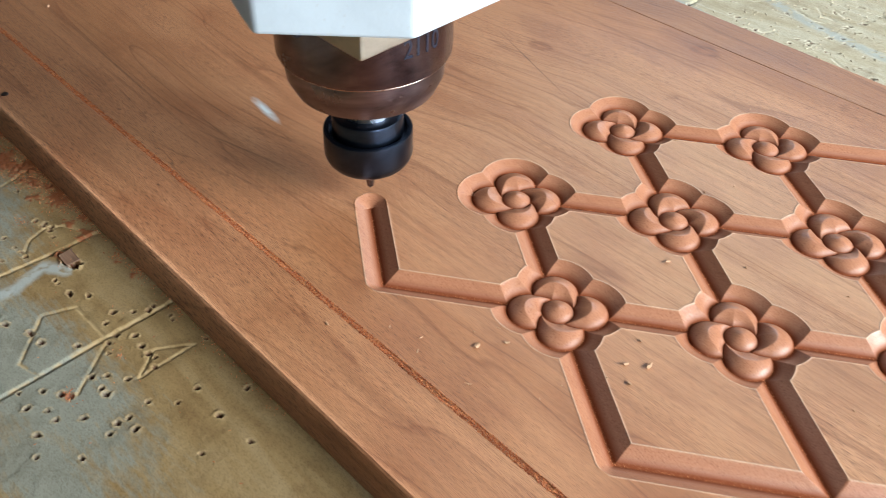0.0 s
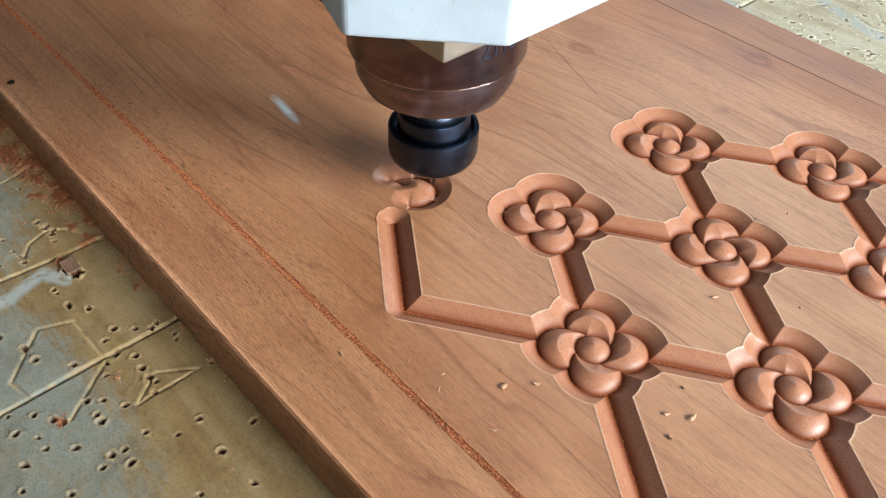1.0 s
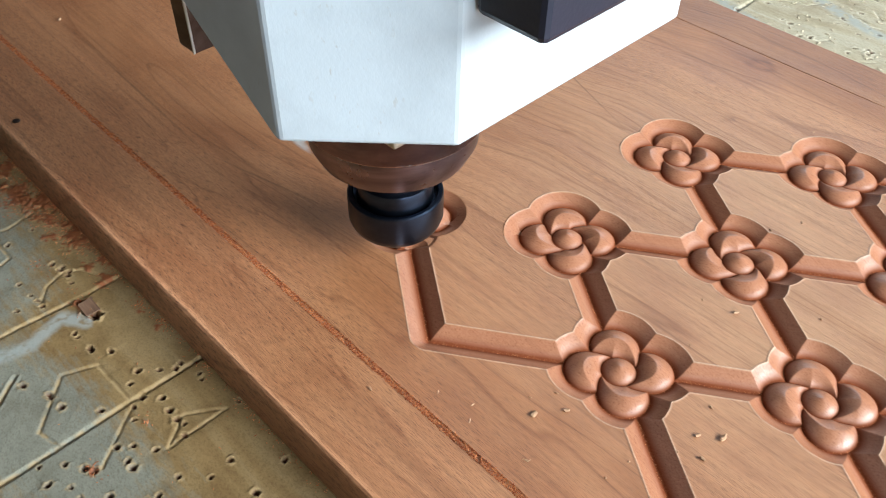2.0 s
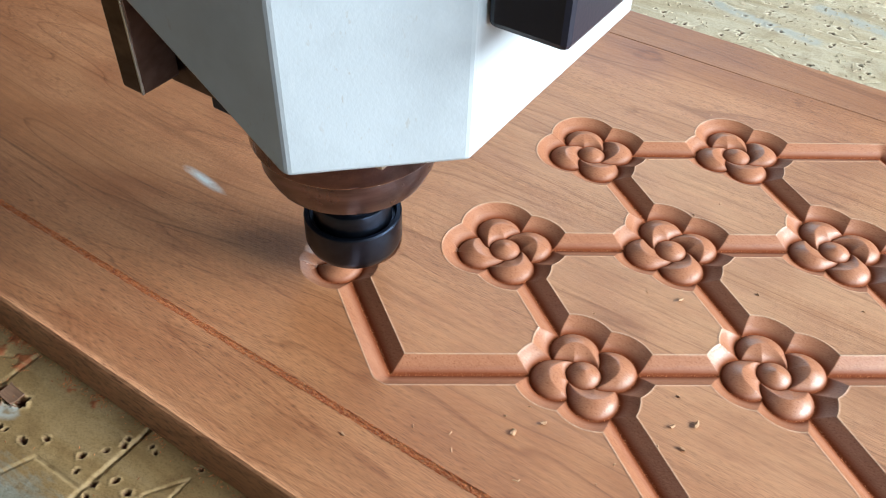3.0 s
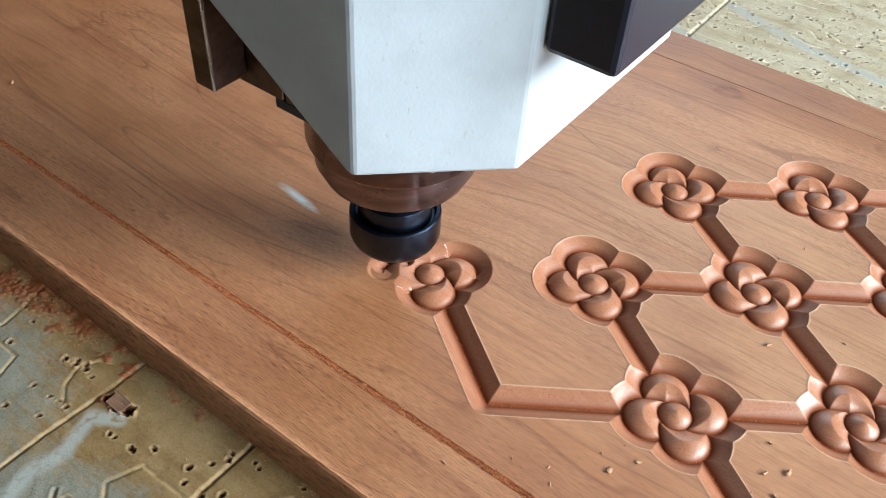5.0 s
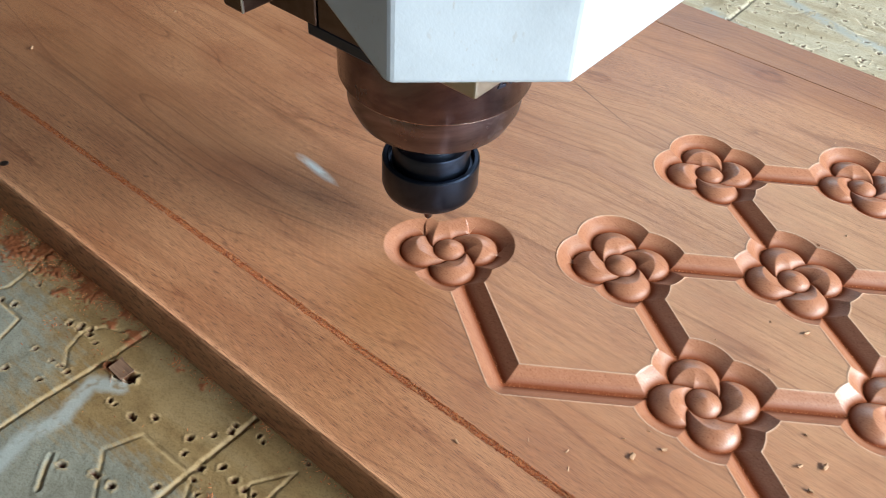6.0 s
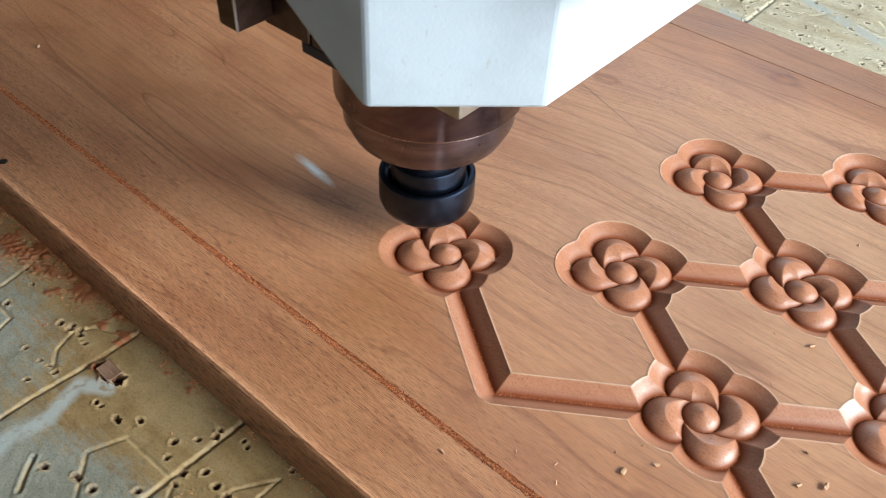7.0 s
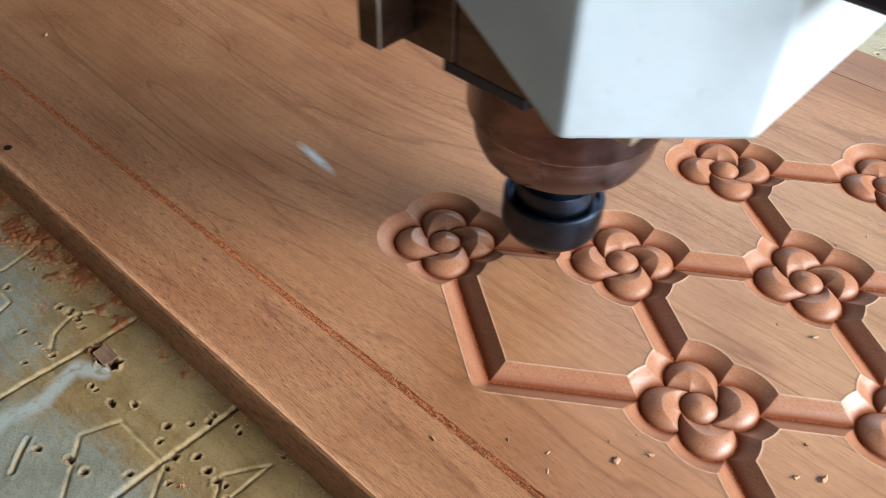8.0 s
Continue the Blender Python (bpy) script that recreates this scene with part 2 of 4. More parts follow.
    sm.operation, sm.inputs[1].default_value = "MULTIPLY", 0.95
    L(smear, sm.inputs[0])
    c = blend(nt, "MIX", sm.outputs[0], c, (0.62, 0.65, 0.66))
    cut = nt.nodes.new("ShaderNodeAttribute")
    cut.attribute_name = "cut"
    fuzz = noise_tex(nt, place(nt, (900, 1500, 1200)), 1.0, 4, 0.6)
    fresh = ramp(nt, fuzz, [(0.30, (0.250, 0.075, 0.029)), (0.42, (0.385, 0.142, 0.069)), (0.75, (0.455, 0.195, 0.108))])
    fresh = blend(nt, "MULTIPLY", 0.5, fresh, ramp(nt, fine, [(0.30, (0.70, 0.60, 0.56)), (0.5, (1, 1, 1))]))
    c = blend(nt, "MIX", cut.outputs["Fac"], c, fresh)
    # dust and painted-in shade in the cuts' bottoms, a pale burr along their rims
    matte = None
    for an, col, lo in (("dust_shade", (0.20, 0.044, 0.013), 0.32), ("rim", (0.72, 0.50, 0.37), 0.36)):
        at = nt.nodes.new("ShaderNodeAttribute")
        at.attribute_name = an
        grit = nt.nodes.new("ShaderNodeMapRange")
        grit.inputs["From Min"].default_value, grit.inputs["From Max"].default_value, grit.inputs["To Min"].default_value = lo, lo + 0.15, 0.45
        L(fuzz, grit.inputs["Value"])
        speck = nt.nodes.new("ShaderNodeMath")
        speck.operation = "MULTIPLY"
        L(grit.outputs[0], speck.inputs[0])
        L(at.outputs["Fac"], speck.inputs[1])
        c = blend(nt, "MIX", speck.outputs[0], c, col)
        matte = at.outputs["Fac"] if an == "dust_shade" else matte
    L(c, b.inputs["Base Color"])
    # planer ripples in wide arcs
    wv = nt.nodes.new("ShaderNodeTexWave")
    wv.wave_type, wv.rings_direction = "RINGS", "Z"
    wv.inputs["Scale"].default_value, wv.inputs["Distortion"].default_value = 95.0, 0.6
    L(place(nt, (1, 1, 1), shift=(0.02, -0.13, 0)), wv.inputs["Vector"])
    h = blend(nt, "MIX", 0.13, fine, wv.outputs["Fac"])
    h = blend(nt, "MIX", 0.45, h, pores)
    bump(nt, b, blend(nt, "MIX", cut.outputs["Fac"], h, blend(nt, "MIX", 0.6, fuzz, (0.5, 0.5, 0.5))), 0.0005, 0.62)
    rg = nt.nodes.new("ShaderNodeMapRange")
    rg.inputs["To Min"].default_value, rg.inputs["To Max"].default_value = 0.34, 0.58
    L(patch, rg.inputs["Value"])
    gloss = blend(nt, "MIX", cut.outputs["Fac"], rg.outputs[0], (0.34, 0.34, 0.34))
    shine = blend(nt, "MIX", cut.outputs["Fac"], (0.80, 0.80, 0.80), (1.0, 1.0, 1.0))
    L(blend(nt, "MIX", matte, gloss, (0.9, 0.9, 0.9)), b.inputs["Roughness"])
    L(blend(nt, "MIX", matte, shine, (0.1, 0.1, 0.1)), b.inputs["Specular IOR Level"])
    return m


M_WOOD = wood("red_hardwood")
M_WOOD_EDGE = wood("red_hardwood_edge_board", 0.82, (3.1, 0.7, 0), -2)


def bed_material(name, tones, grey):
    m, nt, b = material(name, 0.62, 0.0, 0.3)
    strands = noise_tex(nt, place(nt, (10, 70, 20), (0, 0, -30)), 1.0, 5, 0.6, 0.8)
    blotch = noise_tex(nt, place(nt, (7, 15, 9), (0, 0, -35), shift=(1.35, 0.2, 0)), 1.0, 3, 0.5, 0.4)
    fine = noise_tex(nt, place(nt, (900, 1300, 1300), (0, 0, -30)), 1.0, 4, 0.65)
    grime = noise_tex(nt, place(nt, (45, 45, 45)), 1.0, 5, 0.65, 0.5)
    a = ramp(nt, strands, list(zip((0.3, 0.5, 0.7), tones)))
    g = None
    for cx, cy, lx, ly, turn in ((-0.085, -0.118, 0.095, 0.030, 6), (-0.225, -0.100, 0.085, 0.040, -4), (-0.02, -0.135, 0.05, 0.016, 4), (0.17, 0.47, 0.05, 0.018, -15)):
        k = spot(nt, cx, cy, lx, ly, turn, 0.6, 1.1, 1.3)
        if g is None:
            g = k
        else:
            mx = nt.nodes.new("ShaderNodeMath")
            mx.operation = "MAXIMUM"
            nt.links.new(g, mx.inputs[0])
            nt.links.new(k, mx.inputs[1])
            g = mx.outputs[0]
    c = blend(nt, "MIX", g, a, grey)
    c = blend(nt, "MULTIPLY", 0.5, c, ramp(nt, grime, [(0.32, (0.55, 0.47, 0.38)), (0.5, (0.95, 0.94, 0.92)), (0.7, (1.1, 1.1, 1.1))]))
    c = blend(nt, "MULTIPLY", 0.45, c, ramp(nt, fine, [(0.36, (0.55, 0.50, 0.45)), (0.50, (1, 1, 1)), (0.66, (1.16, 1.16, 1.16))]))
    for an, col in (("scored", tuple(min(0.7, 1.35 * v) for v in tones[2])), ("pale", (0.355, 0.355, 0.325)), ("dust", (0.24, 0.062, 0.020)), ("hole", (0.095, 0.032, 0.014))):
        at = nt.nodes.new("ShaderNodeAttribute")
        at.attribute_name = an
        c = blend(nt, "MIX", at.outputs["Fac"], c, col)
    nt.links.new(c, b.inputs["Base Color"])
    bump(nt, b, blend(nt, "MIX", 0.5, blend(nt, "MIX", 0.5, strands, grime), fine), 0.0007, 0.7)
    return m


M_BED = bed_material("grubby_plywood", ((0.200, 0.112, 0.042), (0.250, 0.153, 0.064), (0.295, 0.195, 0.096)), (0.222, 0.204, 0.158))
M_BED_FAR = bed_material("pale_plywood", ((0.37, 0.290, 0.180), (0.45, 0.370, 0.255), (0.51, 0.445, 0.335)), (0.47, 0.48, 0.47))


def painted(name, colour, rough=0.45):
    m, nt, b = material(name, rough)
    n = noise_tex(nt, place(nt, (30, 30, 30), local=True), 1.0, 4, 0.6)
    k = tuple(0.86 * v for v in colour)
    nt.links.new(ramp(nt, n, [(0.35, k), (0.6, colour)]), b.inputs["Base Color"])
    f = noise_tex(nt, place(nt, (900, 900, 900), local=True), 1.0, 2)
    bump(nt, b, f, 0.0002, 0.25)
    return m


def metal(name, dark, light, rough, ring=0.0):
    m, nt, b = material(name, rough, 1.0)
    n = noise_tex(nt, place(nt, (25, 25, 60), local=True), 1.0, 5, 0.65, 0.6)
    nt.links.new(ramp(nt, n, [(0.3, dark), (0.65, light)]), b.inputs["Base Color"])
    f = noise_tex(nt, place(nt, (60, 60, 2500), local=True), 1.0, 2)
    bump(nt, b, f, 0.0001, 0.3)
    r = noise_tex(nt, place(nt, (60, 60, 60), local=True), 1.0, 4)
    rr = nt.nodes.new("ShaderNodeMapRange")
    rr.inputs["To Min"].default_value, rr.inputs["To Max"].default_value = rough - 0.08, rough + 0.14
    nt.links.new(r, rr.inputs["Value"])
    nt.links.new(rr.outputs[0], b.inputs["Roughness"])
    return m


M_WHITE = painted("white_cover_paint", (0.52, 0.555, 0.595), 0.45)


def speckle(m, colour):
    """Grubby specks and smears over a paint."""
    nt = m.node_tree
    b = nt.nodes["Principled BSDF"]
    old = b.inputs["Base Color"].links[0].from_socket
    n = noise_tex(nt, place(nt, (700, 700, 300), local=True), 1.0, 3, 0.6)
    w = noise_tex(nt, place(nt, (22, 22, 14), local=True), 1.0, 3, 0.6)
    f = blend(nt, "MULTIPLY", 1.0, ramp(nt, n, [(0.62, (0, 0, 0)), (0.74, (0.4, 0.4, 0.4))]), ramp(nt, w, [(0.48, (0, 0, 0)), (0.62, (1, 1, 1))]))
    nt.links.new(blend(nt, "MIX", f, old, colour), b.inputs["Base Color"])


speckle(M_WHITE, (0.34, 0.25, 0.18))
M_BLACK = painted("black_plastic", (0.010, 0.013, 0.028), 0.35)
M_BROWN = metal("bronzed_steel", (0.050, 0.040, 0.050), (0.200, 0.160, 0.180), 0.20)
M_NOSE = metal("worn_bronze", (0.052, 0.045, 0.054), (0.235, 0.198, 0.222), 0.27)
# lighter bronze that carries the painted glint of the nose's rim
M_RIM = metal("bronze_rim_glint", (0.30, 0.22, 0.19), (0.50, 0.40, 0.36), 0.25)
M_NUT = metal("black_oxide_steel", (0.026, 0.034, 0.056), (0.050, 0.062, 0.092), 0.30)
M_STEEL = metal("bright_steel", (0.45, 0.45, 0.46), (0.65, 0.65, 0.66), 0.25)
M_DARK = metal("dark_steel", (0.075, 0.048, 0.040), (0.19, 0.13, 0.11), 0.38)
M_ALU = metal("raw_aluminium", (0.34, 0.30, 0.25), (0.52, 0.48, 0.41), 0.4)
M_WALL = painted("workshop_plaster", (0.055, 0.052, 0.050), 0.9)
M_CONC = painted("workshop_concrete", (0.07, 0.067, 0.064), 0.9)
M_CHIP = painted("wood_crumb", (0.52, 0.285, 0.16), 0.8)


def dust_material():
    m, nt, b = material("orange_sawdust", 0.85)
    r = nt.nodes.new("ShaderNodeNewGeometry").outputs["Random Per Island"]
    nt.links.new(ramp(nt, r, [(0.0, (0.20, 0.040, 0.010)), (0.45, (0.42, 0.105, 0.030)), (1.0, (0.66, 0.25, 0.095))]), b.inputs["Base Color"])
    return m


M_DUST = dust_material()
M_PALE = painted("pale_splinter", (0.55, 0.44, 0.31), 0.8)


# ---- building helpers ----
def link_mesh(name, me, mat, parent=None, label="", smooth=False):
    me.materials.append(mat)
    if smooth:
        me.shade_smooth()
    ob = new(name, me)
    ob.parent = parent
    if label:
        ob["label"] = label
    return ob


def part(name, bm, mat, parent=None, label="", smooth=False):
    me = bpy.data.meshes.new(name)
    bm.normal_update()
    bm.to_mesh(me)
    bm.free()
    ob = link_mesh(name, me, mat, parent, label, smooth)
    if smooth:
        me.set_sharp_from_angle(angle=radians(32))
    return ob


def empty(name, m=None):
    ob = new(name)
    if m is not None:
        ob.matrix_world = m
    return ob


def box(bm, x0, x1, y0, y1, z0, z1, bevel=0.0):
    vs = bmesh.ops.create_cube(bm, size=1)["verts"]
    for v in vs:
        v.co = Vector(((x0 + x1) / 2 + v.co.x * (x1 - x0), (y0 + y1) / 2 + v.co.y * (y1 - y0), (z0 + z1) / 2 + v.co.z * (z1 - z0)))
    if bevel:
        es = list({e for v in vs for e in v.link_edges})
        bmesh.ops.bevel(bm, geom=es, offset=bevel, segments=2, affect="EDGES", profile=0.5)
    return bm


def lathe(profile, n=64):
    """A turned solid from (radius, height) pairs, closed at both ends."""
    bm = bmesh.new()
    rings = []
    for r, z in profile:
        rings.append([bm.verts.new((r * math.cos(2 * math.pi * k / n), r * math.sin(2 * math.pi * k / n), z)) for k in range(n)])
    for a, b in zip(rings, rings[1:]):
        for k in range(n):
            bm.faces.new((a[k], a[(k + 1) % n], b[(k + 1) % n], b[k]))
    bm.faces.new(rings[0][::-1])
    bm.faces.new(rings[-1])
    bmesh.ops.recalc_face_normals(bm, faces=bm.faces)
    return bm


def prism(outline, z0, z1, bevel=0.0):
    bm = bmesh.new()
    lo = [bm.verts.new((x, y, z0)) for x, y in outline]
    hi = [bm.verts.new((x, y, z1)) for x, y in outline]
    n = len(outline)
    bm.faces.new(lo[::-1])
    bm.faces.new(hi)
    for k in range(n):
        bm.faces.new((lo[k], lo[(k + 1) % n], hi[(k + 1) % n], hi[k]))
    if bevel:
        bmesh.ops.bevel(bm, geom=list(bm.edges), offset=bevel, segments=3, affect="EDGES", profile=0.5)
    return bm


def sheet(name, xs, ys, z, mat, parent=None, attrs=(), mask=None, smooth=True):
    """A height field over the lines xs, ys with heights z[iy, ix]."""
    nx, ny = len(xs), len(ys)
    co = np.empty((ny, nx, 3), np.float32)
    co[..., 0], co[..., 1], co[..., 2] = xs[None, :], ys[:, None], z
    idx = np.arange(nx * ny).reshape(ny, nx)
    q = np.stack([idx[:-1, :-1], idx[:-1, 1:], idx[1:, 1:], idx[1:, :-1]], -1).reshape(-1, 4)
    if mask is not None:
        q = q[mask.reshape(-1)]
    me = bpy.data.meshes.new(name)
    me.vertices.add(nx * ny)
    me.vertices.foreach_set("co", co.reshape(-1))
    me.loops.add(q.size)
    me.loops.foreach_set("vertex_index", q.reshape(-1).astype(np.int32))
    me.polygons.add(len(q))
    me.polygons.foreach_set("loop_start", np.arange(0, q.size, 4, dtype=np.int32))
    me.update(calc_edges=True)
    for an, vals in attrs:
        at = me.attributes.new(an, "FLOAT", "POINT")
        at.data.foreach_set("value", vals.astype(np.float32).reshape(-1))
    return link_mesh(name, me, mat, parent, smooth=smooth)


# ---- the room ----
def room():
    bm = bmesh.new()
    box(bm, -3.0, 2.3, -2.5, 2.75, -0.95, -0.90)
    tagged(part("floor", bm, M_CONC), "grey concrete workshop floor", "floor", kind="structure")
    bm = bmesh.new()
    box(bm, -3.0, 2.3, -2.5, 2.75, 2.8, 2.85)
    tagged(part("ceiling", bm, M_WALL), "plain plastered workshop ceiling", "ceiling", kind="structure")
    bm = bmesh.new()
    box(bm, -3.1, -3.0, -2.5, 2.75, -0.95, 2.85)
    tagged(part("wall_west", bm, M_WALL), "plain plastered workshop wall", "wall", kind="structure")
    bm = bmesh.new()
    box(bm, -3.0, 2.3, -2.6, -2.5, -0.95, 2.85)
    tagged(part("wall_south", bm, M_WALL), "plain plastered workshop wall", "wall", kind="structure")
    bm = bmesh.new()
    for x0, x1, z0, z1 in ((-3.0, -1.7, -0.95, 2.85), (-1.7, -0.1, -0.95, 1.0), (-1.7, -0.1, 2.55, 2.85), (-0.1, 2.3, -0.95, 2.85)):
        box(bm, x0, x1, 2.75, 2.85, z0, z1)
    tagged(part("wall_north", bm, M_WALL), "plain plastered wall with a wide window opening", "wall", kind="structure")
    bm = bmesh.new()
    for y0, y1, z0, z1 in ((-2.5, -0.76, -0.95, 2.85), (-0.76, -0.05, -0.95, 0.15), (-0.76, -0.05, 1.1, 2.85), (-0.05, 0.02, -0.95, 2.85),
                           (0.02, 1.98, -0.95, 0.60), (0.02, 1.98, 1.76, 2.85), (1.98, 2.75, -0.95, 2.85)):
        box(bm, 2.3, 2.4, y0, y1, z0, z1)
    tagged(part("wall_east", bm, M_WALL), "plain plastered wall with two window openings", "wall", kind="structure")


room()

# ---- the spoilboard on the machine's bed ----
BED = -0.0165


def bed():
    rng = np.random.default_rng(4)
    top = empty("spoilboard")
    tagged(top, "scarred pale plywood spoilboard with scored lines and drill holes", "spoilboard", kind="structure")

    def fine(name, x0, x1, y0, y1, step, lines, holes, stripes, dust, mat):
        xs, ys = np.arange(x0, x1 + step / 2, step), np.arange(y0, y1 + step / 2, step)
        X, Y = np.meshgrid(xs, ys)
        z = np.full(X.shape, BED)
        sc, ho, pa, du = (np.zeros(X.shape) for k in range(4))

        def clumps(cell, seed):
            g = np.random.default_rng(seed).random((int((y1 - y0) / cell) + 3, int((x1 - x0) / cell) + 3))
            fx, fy = (X - x0) / cell, (Y - y0) / cell
            ix, iy = fx.astype(int), fy.astype(int)
            fx, fy = fx - ix, fy - iy
            fx, fy = fx * fx * (3 - 2 * fx), fy * fy * (3 - 2 * fy)
            return (g[iy, ix] * (1 - fx) + g[iy, ix + 1] * fx) * (1 - fy) + (g[iy + 1, ix] * (1 - fx) + g[iy + 1, ix + 1] * fx) * fy

        rag = 0.5 * clumps(0.0042, 1) + 0.3 * clumps(0.0019, 2) + 0.2 * clumps(0.001, 3)
        z = z + 0.00055 * (0.5 * clumps(0.016, 4) + 0.3 * clumps(0.006, 5) + 0.35 * clumps(0.0022, 6) - 0.6)
        flat = z.copy()
        wob = 0.35 * np.sin(X * 1700 + 2 * np.sin(Y * 900)) + 0.35 * np.sin(Y * 2100 + 2 * np.sin(X * 700))

        def away(pts):
            d = np.full(X.shape, 9.0)
            for (ax, ay), (bx, by) in zip(pts, pts[1:]):
                dx, dy = bx - ax, by - ay
                t = np.clip(((X - ax) * dx + (Y - ay) * dy) / (dx * dx + dy * dy), 0, 1)
                d = np.minimum(d, np.hypot(X - ax - t * dx, Y - ay - t * dy))
            return d

        for w, depth, pts in lines:
            d = away(pts) * (1 + 0.25 * wob)
            k = np.clip(1 - d / w, 0, 1)
            z = np.minimum(z, flat - 1.35 * depth * k) + 0.00042 * np.exp(-((d - 1.25 * w) / (0.35 * w)) ** 2)
            sc = np.maximum(sc, np.clip(k * 1.6, 0, 1) * np.clip(4.2 * rag - 1.45, 0.0, 0.85))
        for w, pts in stripes:
            pa = np.maximum(pa, np.clip(1.6 - away(pts) * (0.6 + 0.9 * rag) / w, 0, 1) * np.clip(3.4 * rag - 0.8, 0, 0.80))
        for hx, hy, r, amount in dust:
            d = np.hypot(X - hx, (Y - hy) * 1.6) * (1 + 0.5 * wob) / r
            k = np.clip(1.3 - d, 0, 1) * amount
            k = np.clip(k * 1.2 + 4.5 * (rag - 0.56), 0, 1) * np.clip(4 * k, 0, 1)
            z = z + 0.0009 * k * (0.4 + 0.6 * rng.random(X.shape))
            du = np.maximum(du, np.clip(1.3 * k, 0, 0.9))
        for hx, hy, r, depth in holes:
            s = (np.abs(X - hx) < 4 * r) & (np.abs(Y - hy) < 4 * r)
            d = np.hypot(X[s] - hx, Y[s] - hy) / r
            a = np.arctan2(Y[s] - hy, X[s] - hx)
            d = d * (1 + 0.12 * np.sin(2 * a + hx * 900) + 0.10 * np.sin(5 * a + hy * 1300) + 0.08 * np.sin(9 * a + hx * 3100))
            z[s] = np.where(d < 1, np.minimum(z[s], BED - depth * (1 - d ** 2)), z[s] + 0.0007 * np.exp(-((d - 1.25) / 0.3) ** 2) * (0.5 + 0.5 * np.sin(2 * a + hy * 700)))
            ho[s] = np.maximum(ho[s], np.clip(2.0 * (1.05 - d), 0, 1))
            sc[s] = np.maximum(sc[s], 0.7 * np.exp(-((d - 1.35) / 0.3) ** 2))
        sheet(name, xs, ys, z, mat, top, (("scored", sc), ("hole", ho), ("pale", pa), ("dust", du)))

    lines = [
        (0.0016, 0.0010, [(-0.0735, -0.24), (-0.0739, -0.1286), (-0.0747, -0.0814), (-0.0741, -0.0300)]),
        (0.0011, 0.0006, [(-0.0753, -0.1148), (-0.0866, -0.1175), (-0.1078, -0.0975), (-0.1023, -0.0830), (-0.0756, -0.0824)]),
        (0.0010, 0.0006, [(-0.0707, -0.0849), (-0.0532, -0.1072)]),
        (0.0010, 0.0006, [(-0.0433, -0.0834), (-0.0532, -0.0696), (-0.0435, -0.0546), (-0.0433, -0.0834)]),
        (0.0010, 0.0006, [(-0.1548, -0.0843), (-0.1626, -0.0778), (-0.1663, -0.0682), (-0.1622, -0.0602), (-0.1536, -0.0559)]),
        (0.0015, 0.0009, [(-0.147, -0.24), (-0.147, -0.0996), (-0.1452, -0.0671), (-0.145, -0.030)]),
        (0.0012, 0.0006, [(-0.245, -0.12), (-0.215, -0.075), (-0.222, -0.045)]),
        (0.0011, 0.0007, [(-0.1896, -0.0935), (-0.1938, -0.0821), (-0.2113, -0.0821)]),
        (0.0013, 0.0007, [(-0.1112, -0.1238), (-0.1168, -0.1176), (-0.1209, -0.1123)]),
    ]
    mm = """-175 -69 -170 -66 -163 -67 -162 -86 -152 -85 -126 -82 -113 -81 -106 -75 -87 -72 -81 -65 -77 -59 -78 -56 -83 -78 -67 -72 -73 -78 -71 -83
        -59 -73 -53 -73 -49 -72 -44 -75 -102 -106 -92 -105 -79 -94 -65 -86 -46 -87 -54 -93 -49 -98 -45 -98 -29 -87 -20 -78 -21 -68 -6 -52
        -2 -69 18 -67 9 -85 -20 -98 -25 -107 -40 -111 -47 -120 -54 -120 -61 -126 -45 -129 -35 -134 -22 -121 -43 -49 -67 -53 -64 -54 -58 -112
        -54 -110 -65 -117 -58 -98 -71 -125 -114 -112 -27 -97 -28 -102""".split()
    holes = [(float(a) / 1000, float(b) / 1000, rng.uniform(0.0009, 0.0016), 0.0022) for a, b in zip(mm[::2], mm[1::2])]
    more = """-217 -62 -206 -65 -210 -81 -203 -79 -173 -87 -157 -95 -169 -68 -165 -65 -157 -68 -157 -85 -173 -101 -123 -82 -111 -81 -105 -75 -100 -106""".split()
    holes += [(float(a) / 1000, float(b) / 1000, rng.uniform(0.0009, 0.0014), 0.002) for a, b in zip(more[::2], more[1::2])]
    holes += [(rng.uniform(-0.36, -0.22), rng.uniform(-0.17, -0.05), rng.uniform(0.0008, 0.0016), 0.002) for k in range(34)]
    holes += [(-0.1332 + rng.normal(0, 0.0028), -0.0702 + rng.normal(0, 0.0018), 0.0021, 0.004) for k in range(7)]
    stripes = [(0.0036, [(-0.1287, -0.0746), (-0.1391, -0.0819), (-0.1327, -0.1001), (-0.1359, -0.1137), (-0.1318, -0.1300)])]
    dust = [(-0.188, -0.050, 0.011, 0.8), (-0.160, -0.049, 0.006, 0.6), (-0.222, -0.052, 0.013, 0.8), (-0.118, -0.0533, 0.003, 0.9), (-0.103, -0.0521, 0.0025, 0.9), (-0.2375, -0.058, 0.012, 0.9), (-0.2116, -0.055, 0.008, 0.9), (-0.196, -0.0605, 0.005, 0.9), (-0.161, -0.056, 0.004, 0.9), (-0.149, -0.0536, 0.004, 0.8),
            (-0.260, -0.055, 0.012, 0.7), (-0.0555, -0.1100, 0.003, 0.9), (-0.1385, -0.0705, 0.006, 0.95), (-0.146, -0.058, 0.003, 0.6)]
    fine("near_sheet", -0.42, 0.14, -0.24, -0.02, 0.0007, lines, holes, stripes, dust, M_BED)
    far = [(rng.uniform(-0.15, 0.42), rng.uniform(0.39, 0.62), rng.uniform(0.0008, 0.0018), 0.002) for k in range(620)]
